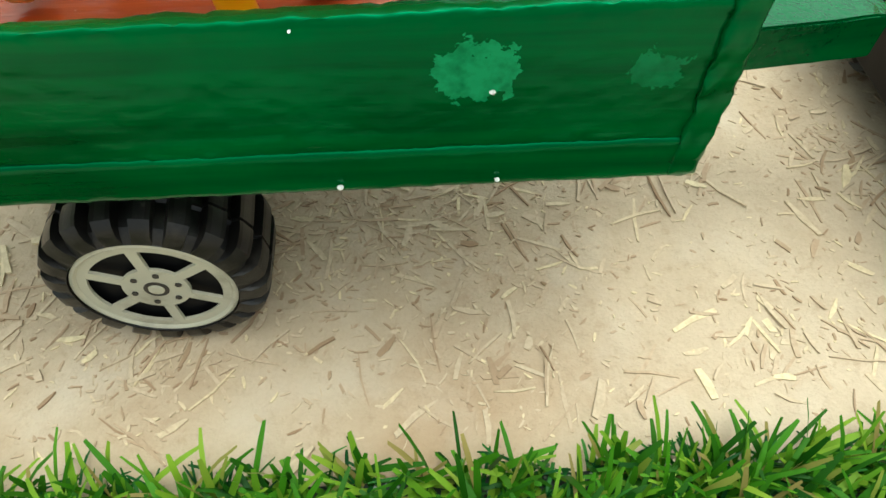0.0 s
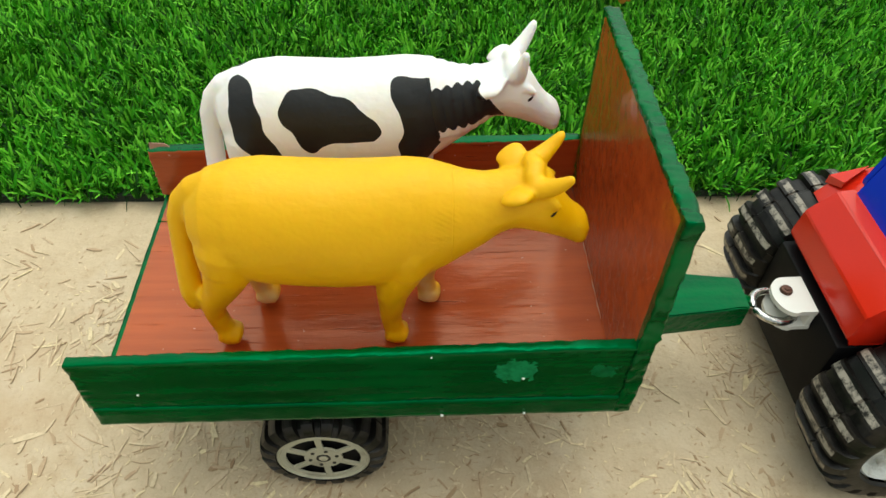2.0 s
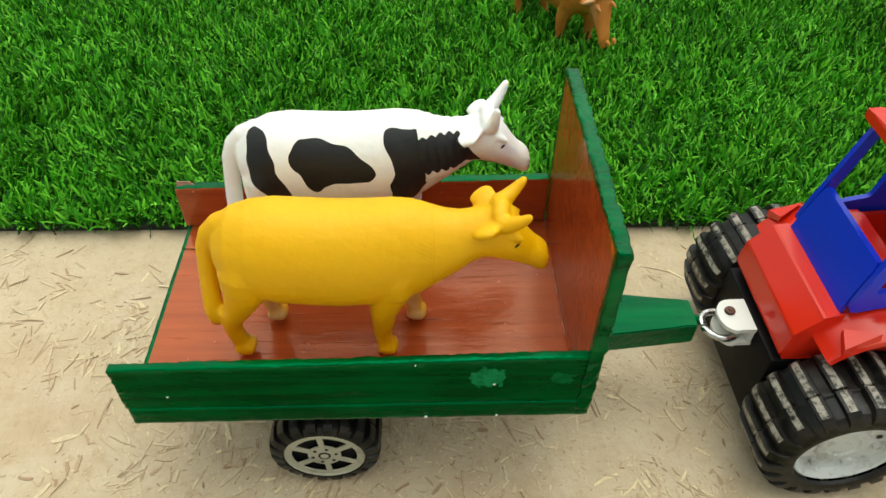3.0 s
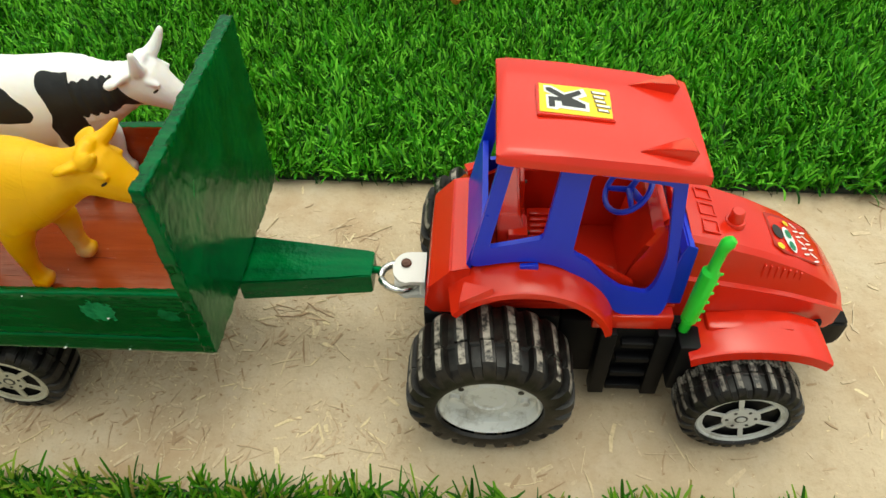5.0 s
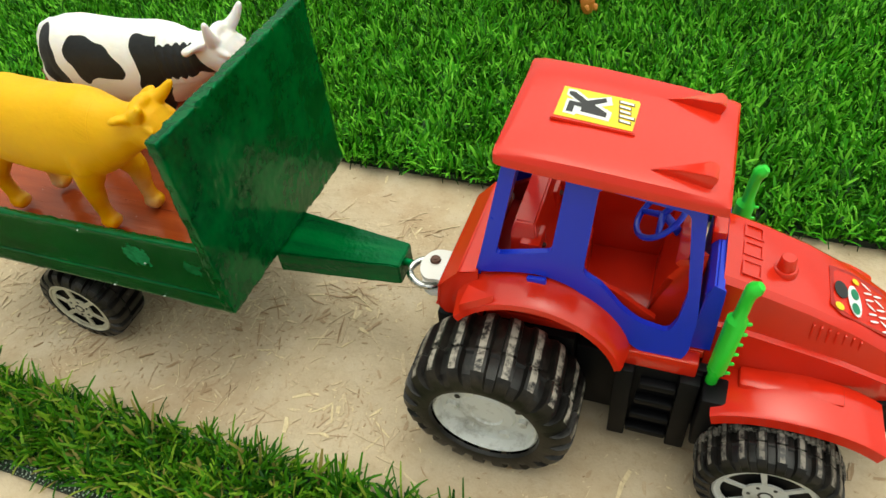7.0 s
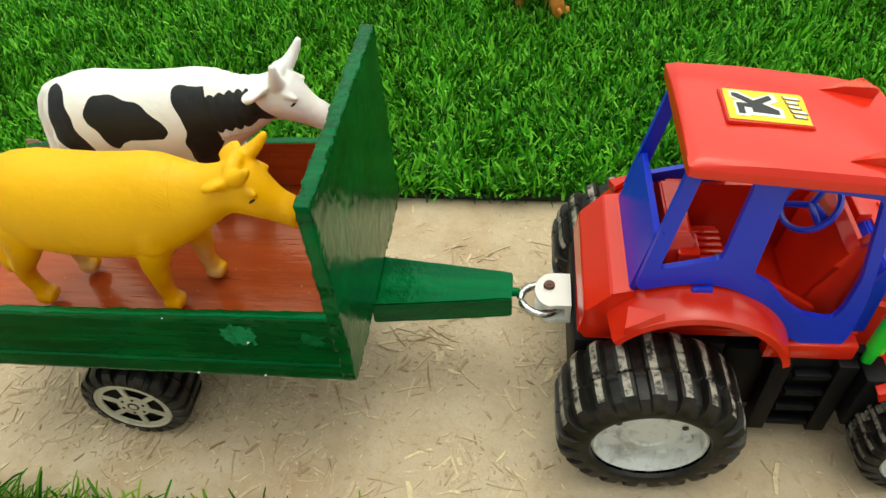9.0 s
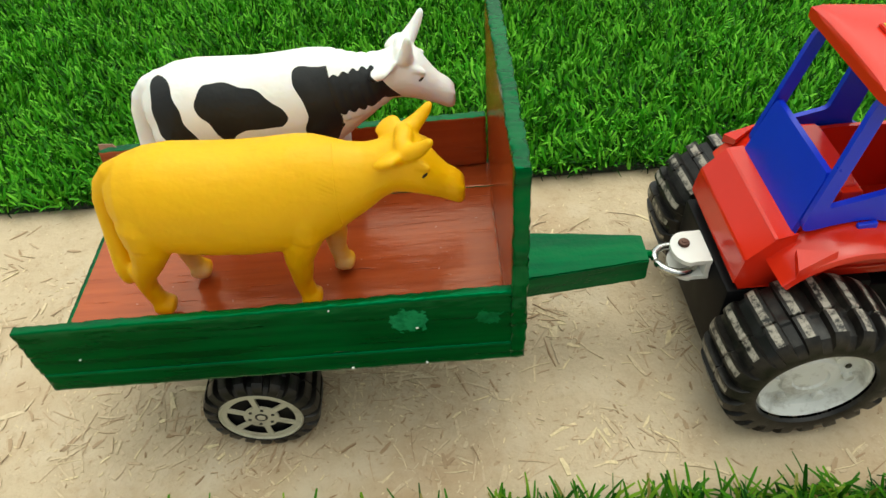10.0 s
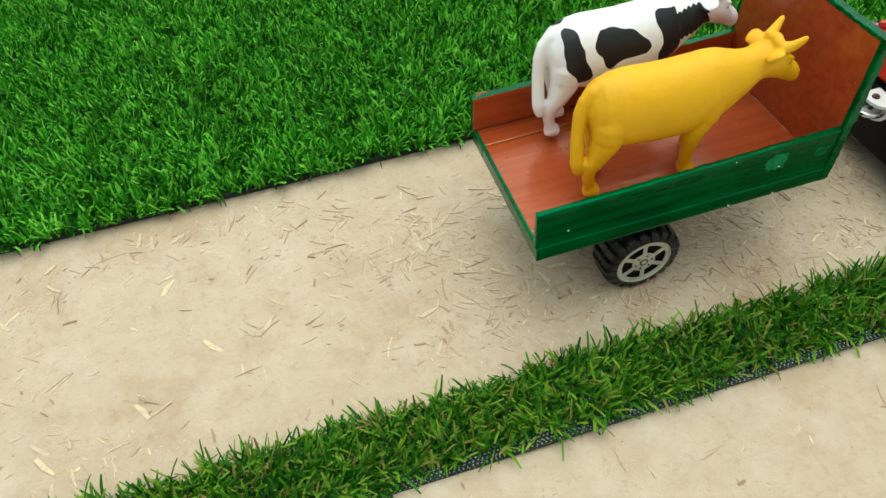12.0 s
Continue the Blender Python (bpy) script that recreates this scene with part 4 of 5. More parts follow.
deck = sticker("sticker", [(-0.0284, -0.0106), (0.0028, -0.0112), (0.0034, 0.0078), (0.0024, 0.0092), (-0.0280, 0.0098)], 0.0001, YELLOW_INK, roof, "yellow sticker with black and white shapes")
sticker("white_field", [(-0.0260, 0.0082), (-0.0224, 0.0082), (-0.0171, 0.0039), (-0.0084, 0.0082), (-0.0071, 0.0028), (-0.0113, 0.0004), (-0.0066, -0.0022), (-0.0069, -0.0083), (-0.0199, -0.0075), (-0.0205, -0.0087),
                        (-0.0253, -0.0083), (-0.0253, 0.0015), (-0.0225, 0.0015), (-0.0260, 0.0039)], 0.0003, WHITE_INK, deck)
sticker("black_shape", [(-0.0251, 0.0066), (-0.0229, 0.0066), (-0.0171, 0.0021), (-0.0103, 0.0064), (-0.0095, 0.0039), (-0.0142, 0.0004), (-0.0084, -0.0036), (-0.0084, -0.0063), (-0.0186, -0.0056), (-0.0186, -0.0028),
                        (-0.0216, -0.0024), (-0.0216, -0.0071), (-0.0242, -0.0071), (-0.0242, 0.0000), (-0.0192, 0.0000), (-0.0251, 0.0046)], 0.0005, BLACK_INK, deck)
for i in range(5):
    y = 0.0068 - i * 0.0031
    x = -0.0046 + 0.0004 * i
    h = 0.0056 if i in (0, 3) else 0.0042
    sticker("small_bar", [(x - 0.0005, y + 0.0004), (x + h + 0.0004, y - 0.0003), (x + h + 0.0006, y - 0.0024), (x - 0.0003, y - 0.0018)], 0.0003, BROWN_INK, deck)
    sticker("small_bar", [(x, y), (x + h, y - 0.0006), (x + h + 0.0002, y - 0.0020), (x + 0.0002, y - 0.0014)], 0.0005, WHITE_INK, deck)

# bonnet
bm = bmesh.new()
secs = []
for x, zt, ht, zm, hm, hb, zb in ((0.4485, 0.1194, 0.0216, 0.0957, 0.0250, 0.0275, 0.0602), (0.4650, 0.1150, 0.0212, 0.0925, 0.0250, 0.0275, 0.0590), (0.4850, 0.1080, 0.0205, 0.0880, 0.0245, 0.0270, 0.0580),
                                (0.5050, 0.0990, 0.0195, 0.0825, 0.0238, 0.0262, 0.0560), (0.5220, 0.0885, 0.0180, 0.0755, 0.0225, 0.0245, 0.0530), (0.5345, 0.0755, 0.0160, 0.0690, 0.0205, 0.0215, 0.0500), (0.5400, 0.0680, 0.0140, 0.0640, 0.0180, 0.0190, 0.0510)):
    x -= TX
    secs.append([(x, -hb, zb), (x, -hb, zm - 0.0022), (x, -hm - 0.0026, zm - 0.0006), (x, -hm, zm), (x, -ht - 0.001, zt - 0.002), (x, -ht + 0.002, zt), (x, -ht * 0.4, zt + 0.0012), (x, ht * 0.4, zt + 0.0012),
                 (x, ht - 0.002, zt), (x, ht + 0.001, zt - 0.002), (x, hm, zm), (x, hm + 0.0026, zm - 0.0006), (x, hb, zm - 0.0022), (x, hb, zb)])
loft(bm, secs)
bonnet = part("bonnet", bm, RED, tractor, "sloping red bonnet", sharp=24)


def bonnet_z(x, y=0.0):
    xs = (0.4525, 0.4650, 0.4850, 0.5050, 0.5220, 0.5345)
    zs = (0.1197, 0.1162, 0.1092, 0.1002, 0.0897, 0.0767)
    return float(np.interp(x + TX, xs, zs)) - 1.6 * y * y


bm = bmesh.new()
k = Matrix.Translation((0.0735, -0.0050, bonnet_z(0.0735) - 0.0005)) @ pose(0, 0, 0, 90, 0, 0)
lathe(bm, [(0.0052, -0.001), (0.0052, 0.0018), (0.0047, 0.0025), (0.0039, 0.0026), (0.0033, 0.0080), (0.0028, 0.0087), (0.0001, 0.0088)], 24)
bmesh.ops.transform(bm, matrix=k, verts=bm.verts)
part("filler_cap", bm, RED, bonnet)
for i, y in enumerate((-0.0120, -0.0005, 0.0110)):
    bm = bmesh.new()
    o = [(0.0555, y - 0.0042), (0.0640, y - 0.0042), (0.0640, y + 0.0042), (0.0555, y + 0.0042)]
    h = [(0.0563, y - 0.0034), (0.0632, y - 0.0034), (0.0632, y + 0.0034), (0.0563, y + 0.0034)]
    plate(bm, o, [h], 0.0009, lambda u, v, w: (u, v, bonnet_z(u, v) - 0.0003 + w))
    part("louvre_frame", bm, RED, bonnet)
for s in (-1, 1):
    for i in range(7):
        x = 0.088 + i * 0.0034
        zc = float(np.interp(x + TX, (0.485, 0.505, 0.522), (0.0985, 0.0915, 0.0825)))
        bm = bmesh.new()
        box(bm, (x - 0.0005, -0.0008, zc - 0.0055), (x + 0.0005, 0.0010, zc + 0.0045), 0.0003)
        part("grille_rib", bm, RED, bonnet, m=Matrix.Translation((0, s * (0.0226 - i * 0.0003), 0)))
BZ = lambda u, v: bonnet_z(u, v) + 0.0004
badge = sticker("sticker", [(0.0935, 0.0105), (0.0935, -0.0125), (0.0985, -0.0155), (0.1190, -0.0135), (0.1275, -0.006), (0.1275, 0.008), (0.118, 0.0130), (0.1030, 0.0125)], 0.0, MAROON_INK, bonnet, "dark red sticker with plain coloured spots", BZ)


def oval(cx, cy, rx, ry, turn=0.0, n=18):
    c, s = math.cos(turn), math.sin(turn)
    return [(cx + rx * math.cos(a) * c - ry * math.sin(a) * s, cy + rx * math.cos(a) * s + ry * math.sin(a) * c) for a in np.linspace(0, 2 * math.pi, n, endpoint=False)]


sticker("black_spot", oval(0.0985, -0.0015, 0.0030, 0.0048), 0.0003, BLACK_INK, badge, height=BZ)
sticker("white_spot", oval(0.1045, -0.0045, 0.0030, 0.0085, 0.1), 0.0003, WHITE_INK, badge, height=BZ)
sticker("green_spot", oval(0.1046, -0.0008, 0.0018, 0.0030), 0.0005, GREEN_INK, badge, height=BZ)
sticker("green_spot", oval(0.1048, -0.0088, 0.0018, 0.0030), 0.0005, GREEN_INK, badge, height=BZ)
sticker("yellow_spot", oval(0.0975, -0.0115, 0.0020, 0.0020), 0.0003, YELLOW_INK, badge, height=BZ)
sticker("yellow_spot", oval(0.1055, 0.0075, 0.0016, 0.0016), 0.0003, YELLOW_INK, badge, height=BZ)
for i in range(12):
    sticker("small_bar", oval(0.1105 + (i % 2) * 0.0052 + i * 0.0003, 0.0085 - i * 0.0018, 0.0024, 0.0005, 0.5 if i % 3 else -0.4), 0.0003, WHITE_INK, badge, height=BZ)
bm = bmesh.new()
loft(bm, [[(x, -h, z0), (x, h, z0), (x, h, z1), (x, -h, z1)] for x, h, z0, z1 in ((0.118, 0.0190, 0.0290, 0.0450), (0.141, 0.0190, 0.0290, 0.0500), (0.149, 0.0175, 0.0300, 0.0480), (0.153, 0.0140, 0.0330, 0.0440))])
bmesh.ops.bevel(bm, geom=list(bm.edges), offset=0.0012, segments=2, affect="EDGES")
part("bumper", bm, BLACK, tractor, "black plastic nose weight")


# mudguards, steps, exhausts, mirrored
def guard(name, cx, cz, r, a0, a1, y_out, y_in, rise, skirt, label, shelf=False):
    for s in (-1, 1):
        bm = bmesh.new()
        secs = []
        for i in range(25):
            a = a0 + (a1 - a0) * i / 24
            e = 1.0 - 0.03 * abs(2 * i / 24 - 1) ** 3
            def at(rad, y):
                return (cx - TX + rad * math.cos(a) * e, s * y, cz + rad * math.sin(a) * e)
            secs.append([at(r - skirt, y_out), at(r + 0.0008, y_out - 0.0004), at(r + 0.0016, y_out - 0.0020), at(r + rise, y_in), at(r + rise - 0.0016, y_in), at(r - 0.0002, y_out - 0.0022), at(r - skirt, y_out - 0.0014)])
        loft(bm, secs)
        g = part(name, bm, RED, tractor, label, sharp=40)
        if shelf:
            bm = bmesh.new()
            box(bm, (cx - TX - 0.024, s * 0.0330 - 0.0058, cz + r - 0.004), (cx - TX + 0.020, s * 0.0330 + 0.0058, cz + r + 0.0010), 0.0022)
            part("shelf", bm, RED, g)
    return g


guard("rear_mudguard", 0.3698, 0.0605, 0.0470, radians(140), radians(20), 0.0495, 0.0300, 0.0045, 0.0022, "red rear mudguard")
guard("front_mudguard", 0.4885, -0.0420, 0.1120, radians(108), radians(70), 0.0535, 0.0265, 0.0010, 0.0048, "red front mudguard", True)
for s in (-1, 1):
    bm = bmesh.new()
    v = [bm.verts.new((x, s * y, z)) for x, y, z in ((-0.0620, 0.0498, 0.0965), (-0.0460, 0.0483, 0.1065), (-0.0600, 0.0400, 0.1015), (-0.0620, 0.0498, 0.1015), (-0.0460, 0.0470, 0.1095), (-0.0600, 0.0400, 0.1050))]
    bmesh.ops.convex_hull(bm, input=bm.verts)
    part("tail_lamp_block", bm, RED, tractor)
    bm = bmesh.new()
    side = pose(0.001, -0.0330, -0.002) if s < 0 else pose(0.059, 0.0330, -0.002, 0, 0, 180)
    box(bm, (0.012, -0.0035, 0.0120), (0.0485, 0.0, 0.0700), 0.0008)
    ladder = part("step_block", bm, BLACK, tractor, "black moulded steps", side)
    for i in range(4):
        bm = bmesh.new()
        box(bm, (0.0185 + i * 0.001, -0.0085, 0.0160 + i * 0.0135), (0.0385, -0.0036, 0.0200 + i * 0.0135), 0.0008)
        part("step", bm, BLACK, ladder)
    for x0, x1 in ((0.0095, 0.0182), (0.0388, 0.0480)):
        bm = bmesh.new()
        box(bm, (x0, -0.0090, 0.0120), (x1, -0.0002, 0.0690), 0.0008)
        part("step_cheek", bm, BLACK, ladder)
    bm = bmesh.new()
    box(bm, (0.006, -0.0075, 0.0665), (0.0465, 0.0, 0.0770), 0.0008)
    part("sill", bm, RED, tractor, m=Matrix.Translation((0, -0.0300, 0)) if s < 0 else pose(0.0525, 0.0300, 0, 0, 0, 180))
    bm = bmesh.new()
    tube(bm, [(0.0532, 0, 0.0640), (0.0539, 0, 0.0740), (0.0540, 0, 0.0752), (0.0560, 0, 0.1120), (0.0563, 0, 0.1140), (0.0570, 0, 0.1240), (0.0574, 0, 0.1280), (0.0581, 0, 0.1312), (0.0592, 0, 0.1326)],
         [0.0027, 0.0028, 0.0041, 0.0044, 0.0028, 0.0027, 0.0028, 0.0033, 0.0033], 16)
    for i in range(6):
        z = 0.074 + i * 0.0072
        x = 0.0540 + i * 0.0004
        tube(bm, [(x + 0.003, 0, z), (x + 0.0056, 0, z + 0.0004)], [0.0011, 0.0008], 8)
    part("exhaust_pipe", bm, LIME, tractor, "bright green exhaust stack", Matrix.Translation((0, s * 0.0365, 0)))
    wheel(REAR, tractor, -0.046, s * 0.0722, 0.0428, s > 0, 20, "large rear wheel with white disc")
    wheel(FRONT, tractor, 0.0852, s * 0.0690, 0.0312, s > 0, 8, "front wheel with grey six-spoke face")

# hitch bracket with its screw
bm = bmesh.new()
jaw = [(-0.0820, -0.0140), (-0.0905, -0.0140)] + [(-0.0915 + 0.0088 * math.cos(a), -0.0035 + 0.0112 * math.sin(a)) for a in np.linspace(-1.65, -4.75, 15)] + [(-0.0905, 0.0078), (-0.0820, 0.0078)]
for z0 in (0.0700, 0.0590):
    plate(bm, jaw, [], 0.0026, lambda u, v, w: (u, v, z0 + w))
box(bm, (-0.0850, -0.0138, 0.0590), (-0.0820, 0.0075, 0.0724), 0.0006)
part("hitch_bracket", bm, WHITE, tractor, "white plastic hitch jaw")
bm = bmesh.new()
tube(bm, [(-0.0930, -0.0010, 0.0560), (-0.0930, -0.0010, 0.0735)], [0.0018, 0.0018], 10)
lathe(bm, [(0.0001, 0.0), (0.0026, -0.0002), (0.0030, -0.0010), (0.0030, -0.0016)], 16)
bm.verts.ensure_lookup_table()
for v in list(bm.verts)[-64:]:
    v.co = Vector((v.co.x - 0.0930, v.co.z - 0.0010, 0.0745 + v.co.y))
part("hitch_screw", bm, RUST, tractor, "rusty screw head")


# ---- toy cows: each one plain mesh ----
# along the trunk and the head: x, top, bottom, half width, boxiness
TRUNK = [(-0.0535, 0.0725, 0.0620, 0.0060, 1), (-0.0515, 0.0772, 0.0530, 0.0122, 1), (-0.0455, 0.0828, 0.0430, 0.0176, 0.95), (-0.0360, 0.0857, 0.0375, 0.0202, 0.9), (-0.0260, 0.0866, 0.0350, 0.0208, 0.86),
         (-0.0120, 0.0856, 0.0336, 0.0212, 0.86), (0.0020, 0.0848, 0.0330, 0.0214, 0.86), (0.0160, 0.0856, 0.0334, 0.0210, 0.88), (0.0270, 0.0868, 0.0350, 0.0200, 0.9), (0.0350, 0.0866, 0.0378, 0.0186, 0.92),
         (0.0420, 0.0846, 0.0418, 0.0168, 0.95), (0.0490, 0.0826, 0.0468, 0.0148, 1), (0.0560, 0.0818, 0.0520, 0.0130, 1), (0.0620, 0.0826, 0.0565, 0.0116, 1), (0.0670, 0.0842, 0.0590, 0.0108, 1),
         (0.0715, 0.0862, 0.0587, 0.0110, 0.95), (0.0760, 0.0858, 0.0580, 0.0114, 0.9), (0.0798, 0.0825, 0.0567, 0.0108, 0.9), (0.0833, 0.0772, 0.0550, 0.0092, 0.9), (0.0868, 0.0719, 0.0533, 0.0077, 0.9),
         (0.0899, 0.0681, 0.0517, 0.0070, 0.88), (0.0930, 0.0657, 0.0501, 0.0071, 0.86), (0.0954, 0.0634, 0.0500, 0.0062, 0.9), (0.0967, 0.0604, 0.0516, 0.0040, 1)]


def lobe(bm, pts, across, broad, thin, seg=14):
    """A flat rounded lobe along points: broad along across, thin square to it."""
    pts = [Vector(p) for p in pts]
    across = Vector(across).normalized()
    way = (pts[-1] - pts[0]).normalized()
    across = (across - way * across.dot(way)).normalized()
    up = way.cross(across)
    rows = [(pts[0] - way * 0.0004, 0.5)] + [(p, None) for p in pts] + [(pts[-1] + way * 0.0012, 0.45)]
    secs, k = [], 0
    for p, f in rows:
        b, t = broad[min(k, len(broad) - 1)], thin[min(k, len(thin) - 1)]
        if f is None:
            f = 1.0
            k = min(k + 1, len(pts) - 1)
        secs.append([p + across * b * f * math.cos(2 * math.pi * i / seg) + up * t * f * math.sin(2 * math.pi * i / seg) for i in range(seg)])
    loft(bm, secs)


def inside(px, pz, ring):
    """Signed distance to a closed outline, over 0 within it."""
    a = np.array(ring)
    b = np.roll(a, -1, 0)
    best = np.full(len(px), 1.0)
    odd = np.zeros(len(px), bool)
    for (x0, z0), (x1, z1) in zip(a, b):
        ex, ez = x1 - x0, z1 - z0
        t = np.clip(((px - x0) * ex + (pz - z0) * ez) / (ex * ex + ez * ez), 0, 1)
        best = np.minimum(best, np.hypot(px - x0 - t * ex, pz - z0 - t * ez))
        if z0 != z1:
            odd ^= ((pz < z0) != (pz < z1)) & (px < x0 + (pz - z0) / (z1 - z0) * ex)
    return np.where(odd, best, -best)


# black patches of the white cow, as outlines in x and z
PATCHES = [
    [(-0.0450, 0.0832), (-0.0350, 0.0840), (-0.0335, 0.0740), (-0.0322, 0.0665), (-0.0275, 0.0585), (-0.0256, 0.0525), (-0.0290, 0.0480), (-0.0345, 0.0485), (-0.0400, 0.0550), (-0.0445, 0.0620), (-0.0463, 0.0690), (-0.0462, 0.0770)],
    [(-0.0230, 0.0795), (-0.0195, 0.0822), (-0.0130, 0.0822), (-0.0060, 0.0806), (0.0030, 0.0782), (0.0100, 0.0742), (0.0150, 0.0690), (0.0170, 0.0645), (0.0140, 0.0610), (0.0060, 0.0606), (-0.0040, 0.0606), (-0.0085, 0.0590), (-0.0130, 0.0545), (-0.0170, 0.0580),
     (-0.0195, 0.0645), (-0.0245, 0.0700), (-0.0252, 0.0750)],
    [(0.0204, 0.0832), (0.0260, 0.0848), (0.0330, 0.0842), (0.0360, 0.0836), (0.0420, 0.0836), (0.0575, 0.0836), (0.0592, 0.0805), (0.0645, 0.0712), (0.0712, 0.0626), (0.0660, 0.0634), (0.0612, 0.0662), (0.0590, 0.0632), (0.0545, 0.0618), (0.0500, 0.0612), (0.0462, 0.0622),
     (0.0444, 0.0605), (0.0412, 0.0543), (0.0370, 0.0465), (0.0345, 0.0350), (0.0265, 0.0350), (0.0262, 0.0440), (0.0240, 0.0510), (0.0231, 0.0584), (0.0268, 0.0660), (0.0240, 0.0735), (0.0210, 0.0790)]]


def cow(name, place, yaw, mat, label, feet=0.0110, horn=(0.0110, 0.0108, 0.0070), collar=False, nod=0.0, reach=1.0, thick=1.0, perk=0.0, skew=0.0):
    """horn is the way from the root of a horn to its tip; nod lowers the head, perk lifts the ears, skew sets one side of the crown ahead."""
    bm = bmesh.new()
    drop = lambda x: -nod * max(0.0, x - 0.045) / 0.055
    ahead = lambda x: 0.045 + (x - 0.045) * reach if x > 0.045 else x
    secs = []
    for x, zt, zb, hw, sq in TRUNK:
        zt, zb, x = zt + drop(x), zb + drop(x), ahead(x)
        ring = []
        for k in range(56):
            c, s = math.cos(2 * math.pi * k / 56), math.sin(2 * math.pi * k / 56)
            # the widest place lies low on the trunk and high on the head
            w = hw * math.copysign(abs(c) ** sq, c)
            z = (zt + zb) / 2 + (zt - zb) / 2 * math.copysign(abs(s) ** sq, s)
            w *= 1.0 - 0.10 * max(0.0, s) if x < 0.06 else 1.0 - 0.16 * max(0.0, -s)
            ring.append((x, w, z))
        secs.append(ring)
    loft(bm, secs)
    # haunches and shoulders stand a little proud of the trunk
    for s in (-1, 1):
        tube(bm, [(-0.0380, s * 0.0080, 0.0640), (-0.0405, s * 0.0100, 0.0560), (-0.0415, s * 0.0108, 0.0480)], [0.0110, 0.0114, 0.0100], 16)
        tube(bm, [(0.0290, s * 0.0085, 0.0640), (0.0280, s * 0.0105, 0.0550), (0.0270, s * 0.0112, 0.0460)], [0.0106, 0.0102, 0.0086], 16)
    for s, fx in ((-1, -0.0490), (1, -0.0365)):
        fy = s * feet
        dx = fx + 0.0490
        tube(bm, [(-0.0395, s * 0.0085, 0.0550), (-0.0420 + dx * 0.3, s * 0.0100, 0.0430), (-0.0465 + dx * 0.6, s * 0.0106, 0.0330), (fx - 0.0020, fy, 0.0250), (fx - 0.0026, fy, 0.0185), (fx - 0.0014, fy, 0.0120), (fx, fy, 0.0070)],
             [0.0125, 0.0098, 0.0070, 0.0053, 0.0044, 0.0042, 0.0044], 18)
        lobe(bm, [(fx - 0.0030, fy, 0.0068), (fx + 0.0005, fy, 0.0052), (fx + 0.0048, fy, 0.0040)], (0, 1, 0), (0.0050, 0.0058, 0.0052), (0.0052, 0.0056, 0.0040))
        tube(bm, [(fx - 0.0042, fy, 0.0290), (fx - 0.0060, fy, 0.0262)], [0.0036, 0.0026], 12)
    for s, fx in ((-1, 0.0205), (1, 0.0345)):
        fy = s * feet
        tube(bm, [(0.0290, s * 0.0075, 0.0540), (0.0270 + (fx - 0.03) * 0.35, s * 0.0096, 0.0410), (fx + 0.0004, fy, 0.0300), (fx + 0.0002, fy, 0.0240), (fx - 0.0006, fy, 0.0160), (fx, fy, 0.0110), (fx + 0.0008, fy, 0.0070)],
             [0.0118, 0.0092, 0.0064, 0.0056, 0.0045, 0.0043, 0.0045], 18)
        lobe(bm, [(fx - 0.0024, fy, 0.0064), (fx + 0.0012, fy, 0.0050), (fx + 0.0052, fy, 0.0040)], (0, 1, 0), (0.0050, 0.0057, 0.0050), (0.0050, 0.0054, 0.0040))
    # tail, pressed against the rump at its root
    tube(bm, [(-0.0420, 0, 0.0800), (-0.0490, 0, 0.0765), (-0.0543, 0, 0.0710), (-0.0572, -0.001, 0.0640), (-0.0586, -0.003, 0.0500), (-0.0592, -0.006, 0.0370), (-0.0592, -0.008, 0.0290), (-0.0588, -0.0095, 0.0232)],
         [0.0050, 0.0054, 0.0050, 0.0046, 0.0044, 0.0045, 0.0047, 0.0036], 14)
    hd = drop(0.074)
    hb = ahead(0.074) - 0.074
    for s in (-1, 1):
        hx, hy, hz = horn
        hx += s * skew
        tube(bm, [(0.0738 + hb + hx * k, s * (0.0070 + hy * (1.35 * k - 0.35 * k * k)), 0.0830 + hd + hz * (0.45 * k + 0.55 * k * k)) for k in (0.0, 0.2, 0.4, 0.6, 0.8, 1.0)],
             [r * thick for r in (0.0044, 0.0040, 0.0035, 0.0030, 0.0025, 0.0018)], 14)
        hb += s * skew
        lobe(bm, [(0.0692 + hb, s * 0.0075, 0.0802 + hd), (0.0674 + hb, s * (0.0115 - perk * 0.3), 0.0800 + hd + perk * 0.4), (0.0656 + hb, s * (0.0152 - perk * 0.6), 0.0792 + hd + perk * 0.8), (0.0642 + hb, s * (0.0180 - perk * 0.9), 0.0782 + hd + perk)], (0.86, 0.30 * s, 0.42), (0.0052, 0.0057, 0.0060, 0.0052), (0.0034, 0.0027, 0.0023, 0.0019))
        hb -= s * skew
        # brow over the eye, nostril wing
        tube(bm, [(0.0770 + hb, s * 0.0092, 0.0782 + hd), (0.0822 + hb, s * 0.0092, 0.0758 + hd)], [0.0020, 0.0014], 10)
        tube(bm, [(0.0930 + hb, s * 0.0042, 0.0606 + drop(0.093)), (0.0950 + hb, s * 0.0036, 0.0592 + drop(0.095))], [0.0026, 0.0022], 10)
    tube(bm, [(0.0725 + hb, -0.0050, 0.0850 + hd), (0.0735 + hb, 0.0, 0.0862 + hd), (0.0725 + hb, 0.0050, 0.0850 + hd)], [0.0036, 0.0040, 0.0036], 12)
    shape = mesh_of(name, bm, mat)
    ob = new(name, shape)
    re = ob.modifiers.new("blend", "REMESH")
    re.mode, re.voxel_size, re.use_smooth_shade = "VOXEL", 0.0008, True
    sm = ob.modifiers.new("soften", "SMOOTH")
    sm.factor, sm.iterations = 0.5, 7
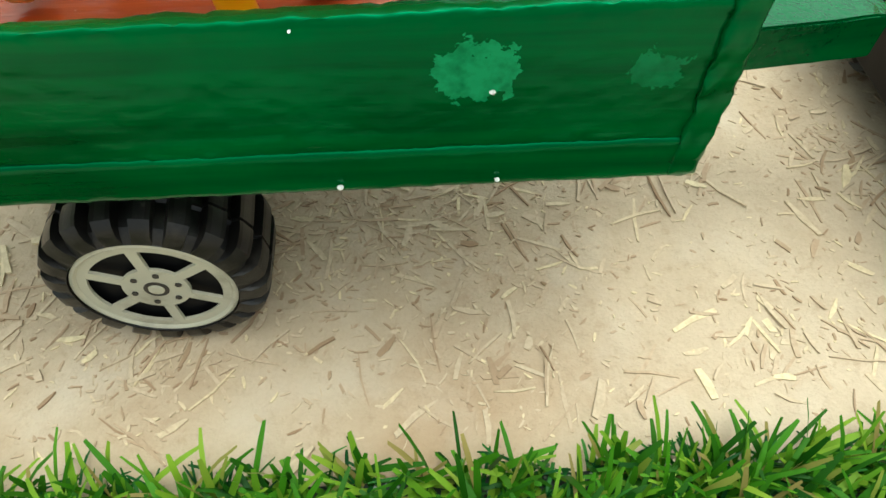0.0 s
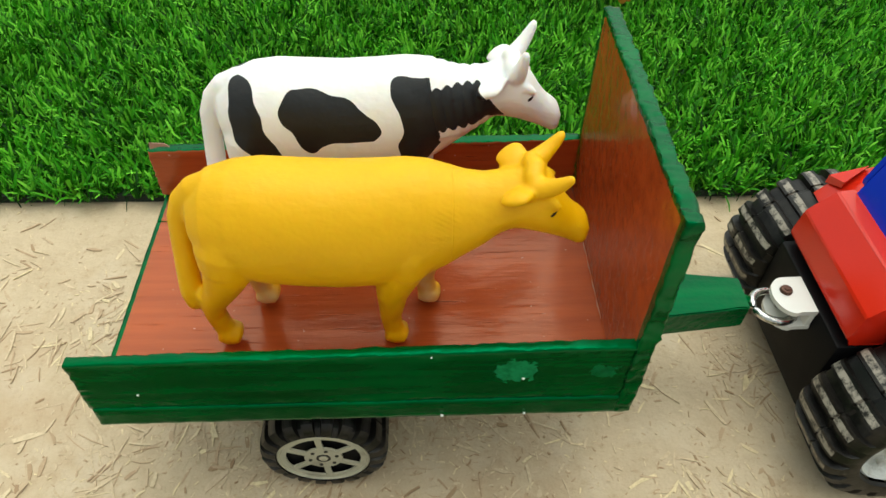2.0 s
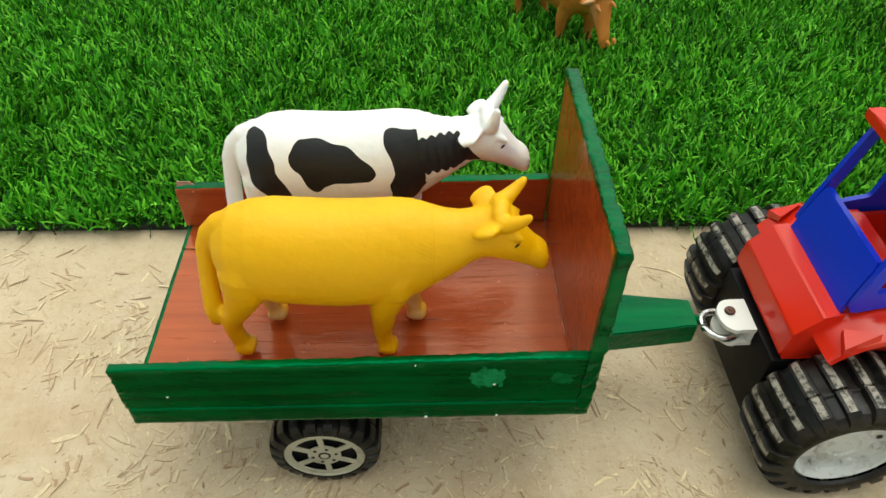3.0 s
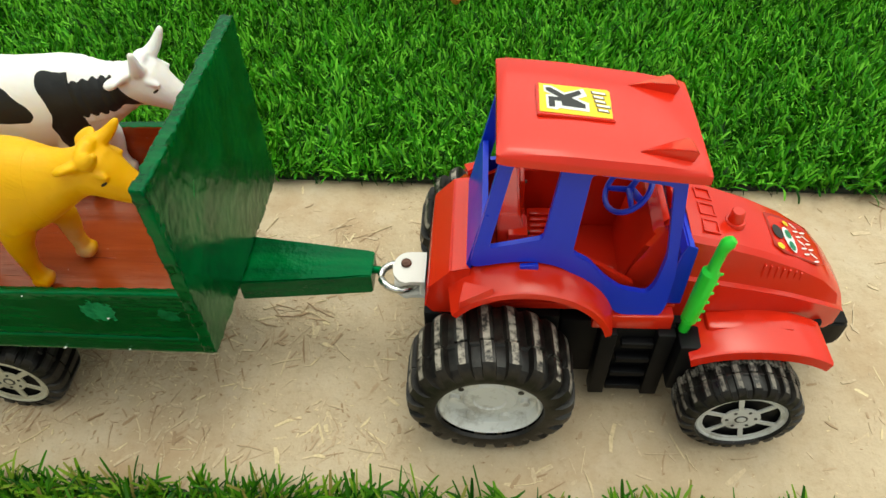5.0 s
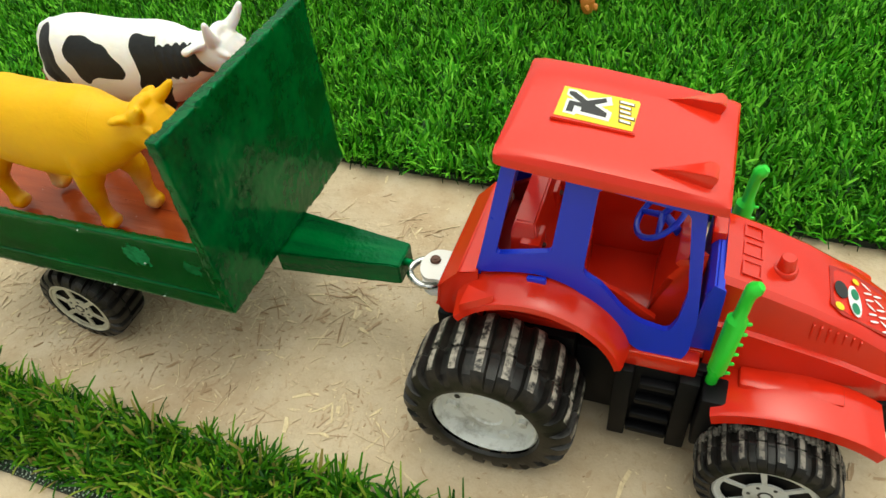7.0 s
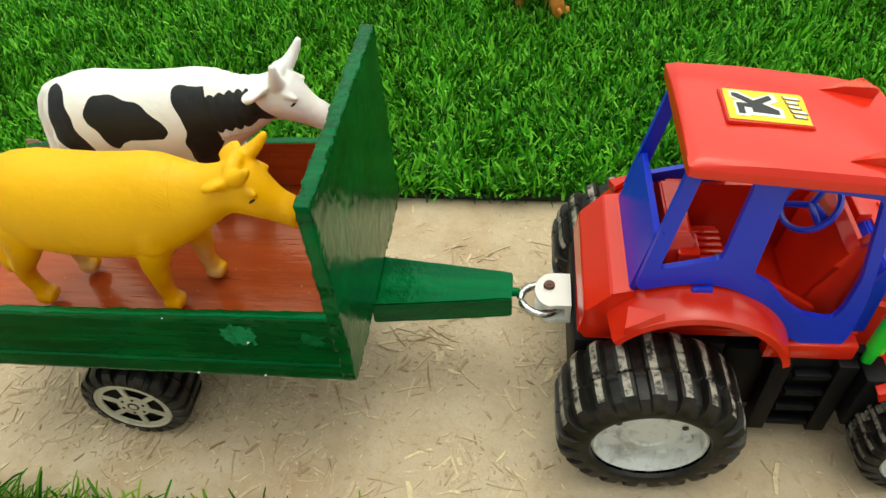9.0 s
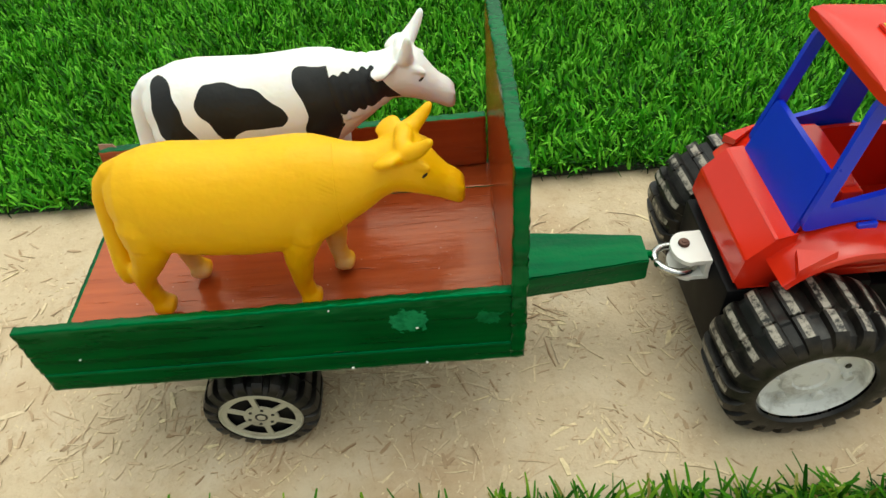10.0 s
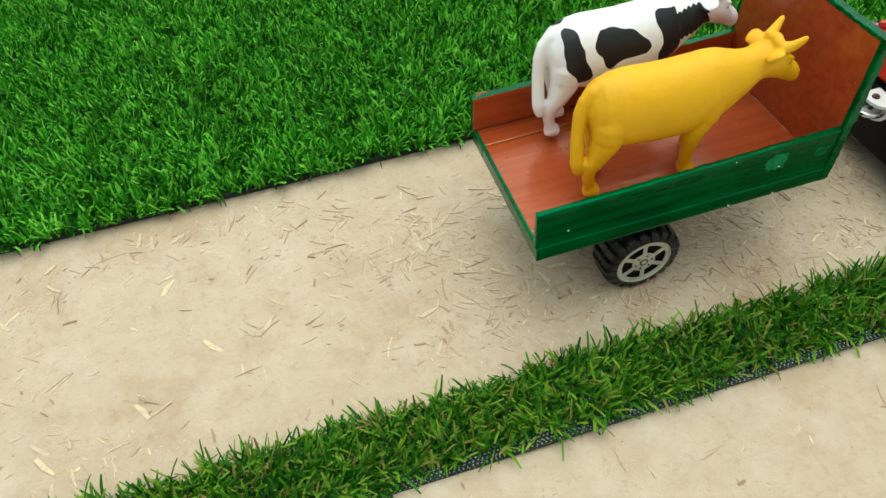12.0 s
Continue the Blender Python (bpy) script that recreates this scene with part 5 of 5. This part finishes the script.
    bpy.context.view_layer.update()
    me = bpy.data.meshes.new_from_object(ob.evaluated_get(bpy.context.evaluated_depsgraph_get()))
    ob.modifiers.clear()
    ob.data = me
    me.name = name
    bpy.data.meshes.remove(shape)
    n = len(me.vertices)
    co, nr = np.empty(n * 3, np.float32), np.empty(n * 3, np.float32)
    me.vertices.foreach_get("co", co)
    me.vertex_normals.foreach_get("vector", nr)
    co, nr = co.reshape(-1, 3).astype(float), nr.reshape(-1, 3)
    x, y, z = co[:, 0].copy(), co[:, 1].copy(), co[:, 2].copy()
    # moulded folds on the shoulder, and the ribs of the collar
    fold = np.clip(1 - np.hypot((x - 0.0405) / 0.010, (z - 0.070) / 0.011), 0, 1) * np.sin((x * 0.9 + z * 1.3) * 2600) * 0.00022
    if collar:
        t = (x - 0.0365 - (0.0850 - z) * 0.18) / 0.0228
        band = ((t > 0) & (t < 1) & (z > 0.058)).astype(float)
        fold = band * np.abs(np.sin(t * math.pi * 5)) ** 0.7 * 0.0006
    co += nr * fold[:, None]
    me.vertices.foreach_set("co", co.reshape(-1).astype(np.float32))
    if collar:
        ripple = 0.0007 * np.sin(x * 310 + z * 200) * np.sin(z * 420 - x * 90)
        d = np.max([inside(x + ripple, z + ripple * 0.6, rounded(r, 0.005)) for r in PATCHES], 0)
        rib = np.abs(np.sin(t * math.pi * 5))
        inband = (t > 0.02) & (t < 1.0)
        d = np.where(inband, np.minimum(d, np.minimum(z - (0.0636 - 0.0020 * rib), 0.0788 + 0.0012 * rib - z)), d)
        ink = me.attributes.new("ink", "FLOAT", "POINT")
        ink.data.foreach_set("value", (d * 1000).astype(np.float32))
    me.update()
    ob.matrix_basis = pose(*place, 0, 0, yaw)
    return tagged(ob, label, "toy cow", "toy cows")


cow("toy_cow", (0.0985, 0.0430, FLOOR_Z + 0.0003), -0.5, YELLOW_COW, "plain yellow vinyl toy cow standing in the trailer", horn=(0.0102, 0.0054, 0.0084), perk=0.0042)
cow("toy_cow", (0.0978, 0.1100, FLOOR_Z + 0.0003), 2.0, WHITE_COW, "white vinyl toy cow with black patches and collar", feet=0.0092, horn=(0.0058, 0.0055, 0.0126), collar=True, perk=0.0014, skew=0.0036)
cow("toy_cow", (0.2790, 0.5010, 0.0030), -60, BROWN_COW, "brown vinyl toy cow grazing on the turf, pale ears", feet=0.0125, horn=(0.0020, 0.0025, 0.0190), nod=0.035, reach=0.55, thick=0.62)
cow("toy_cow", (0.6790, 0.5070, 0.0030), 180, BROWN_COW, "brown vinyl toy cow standing on the turf")
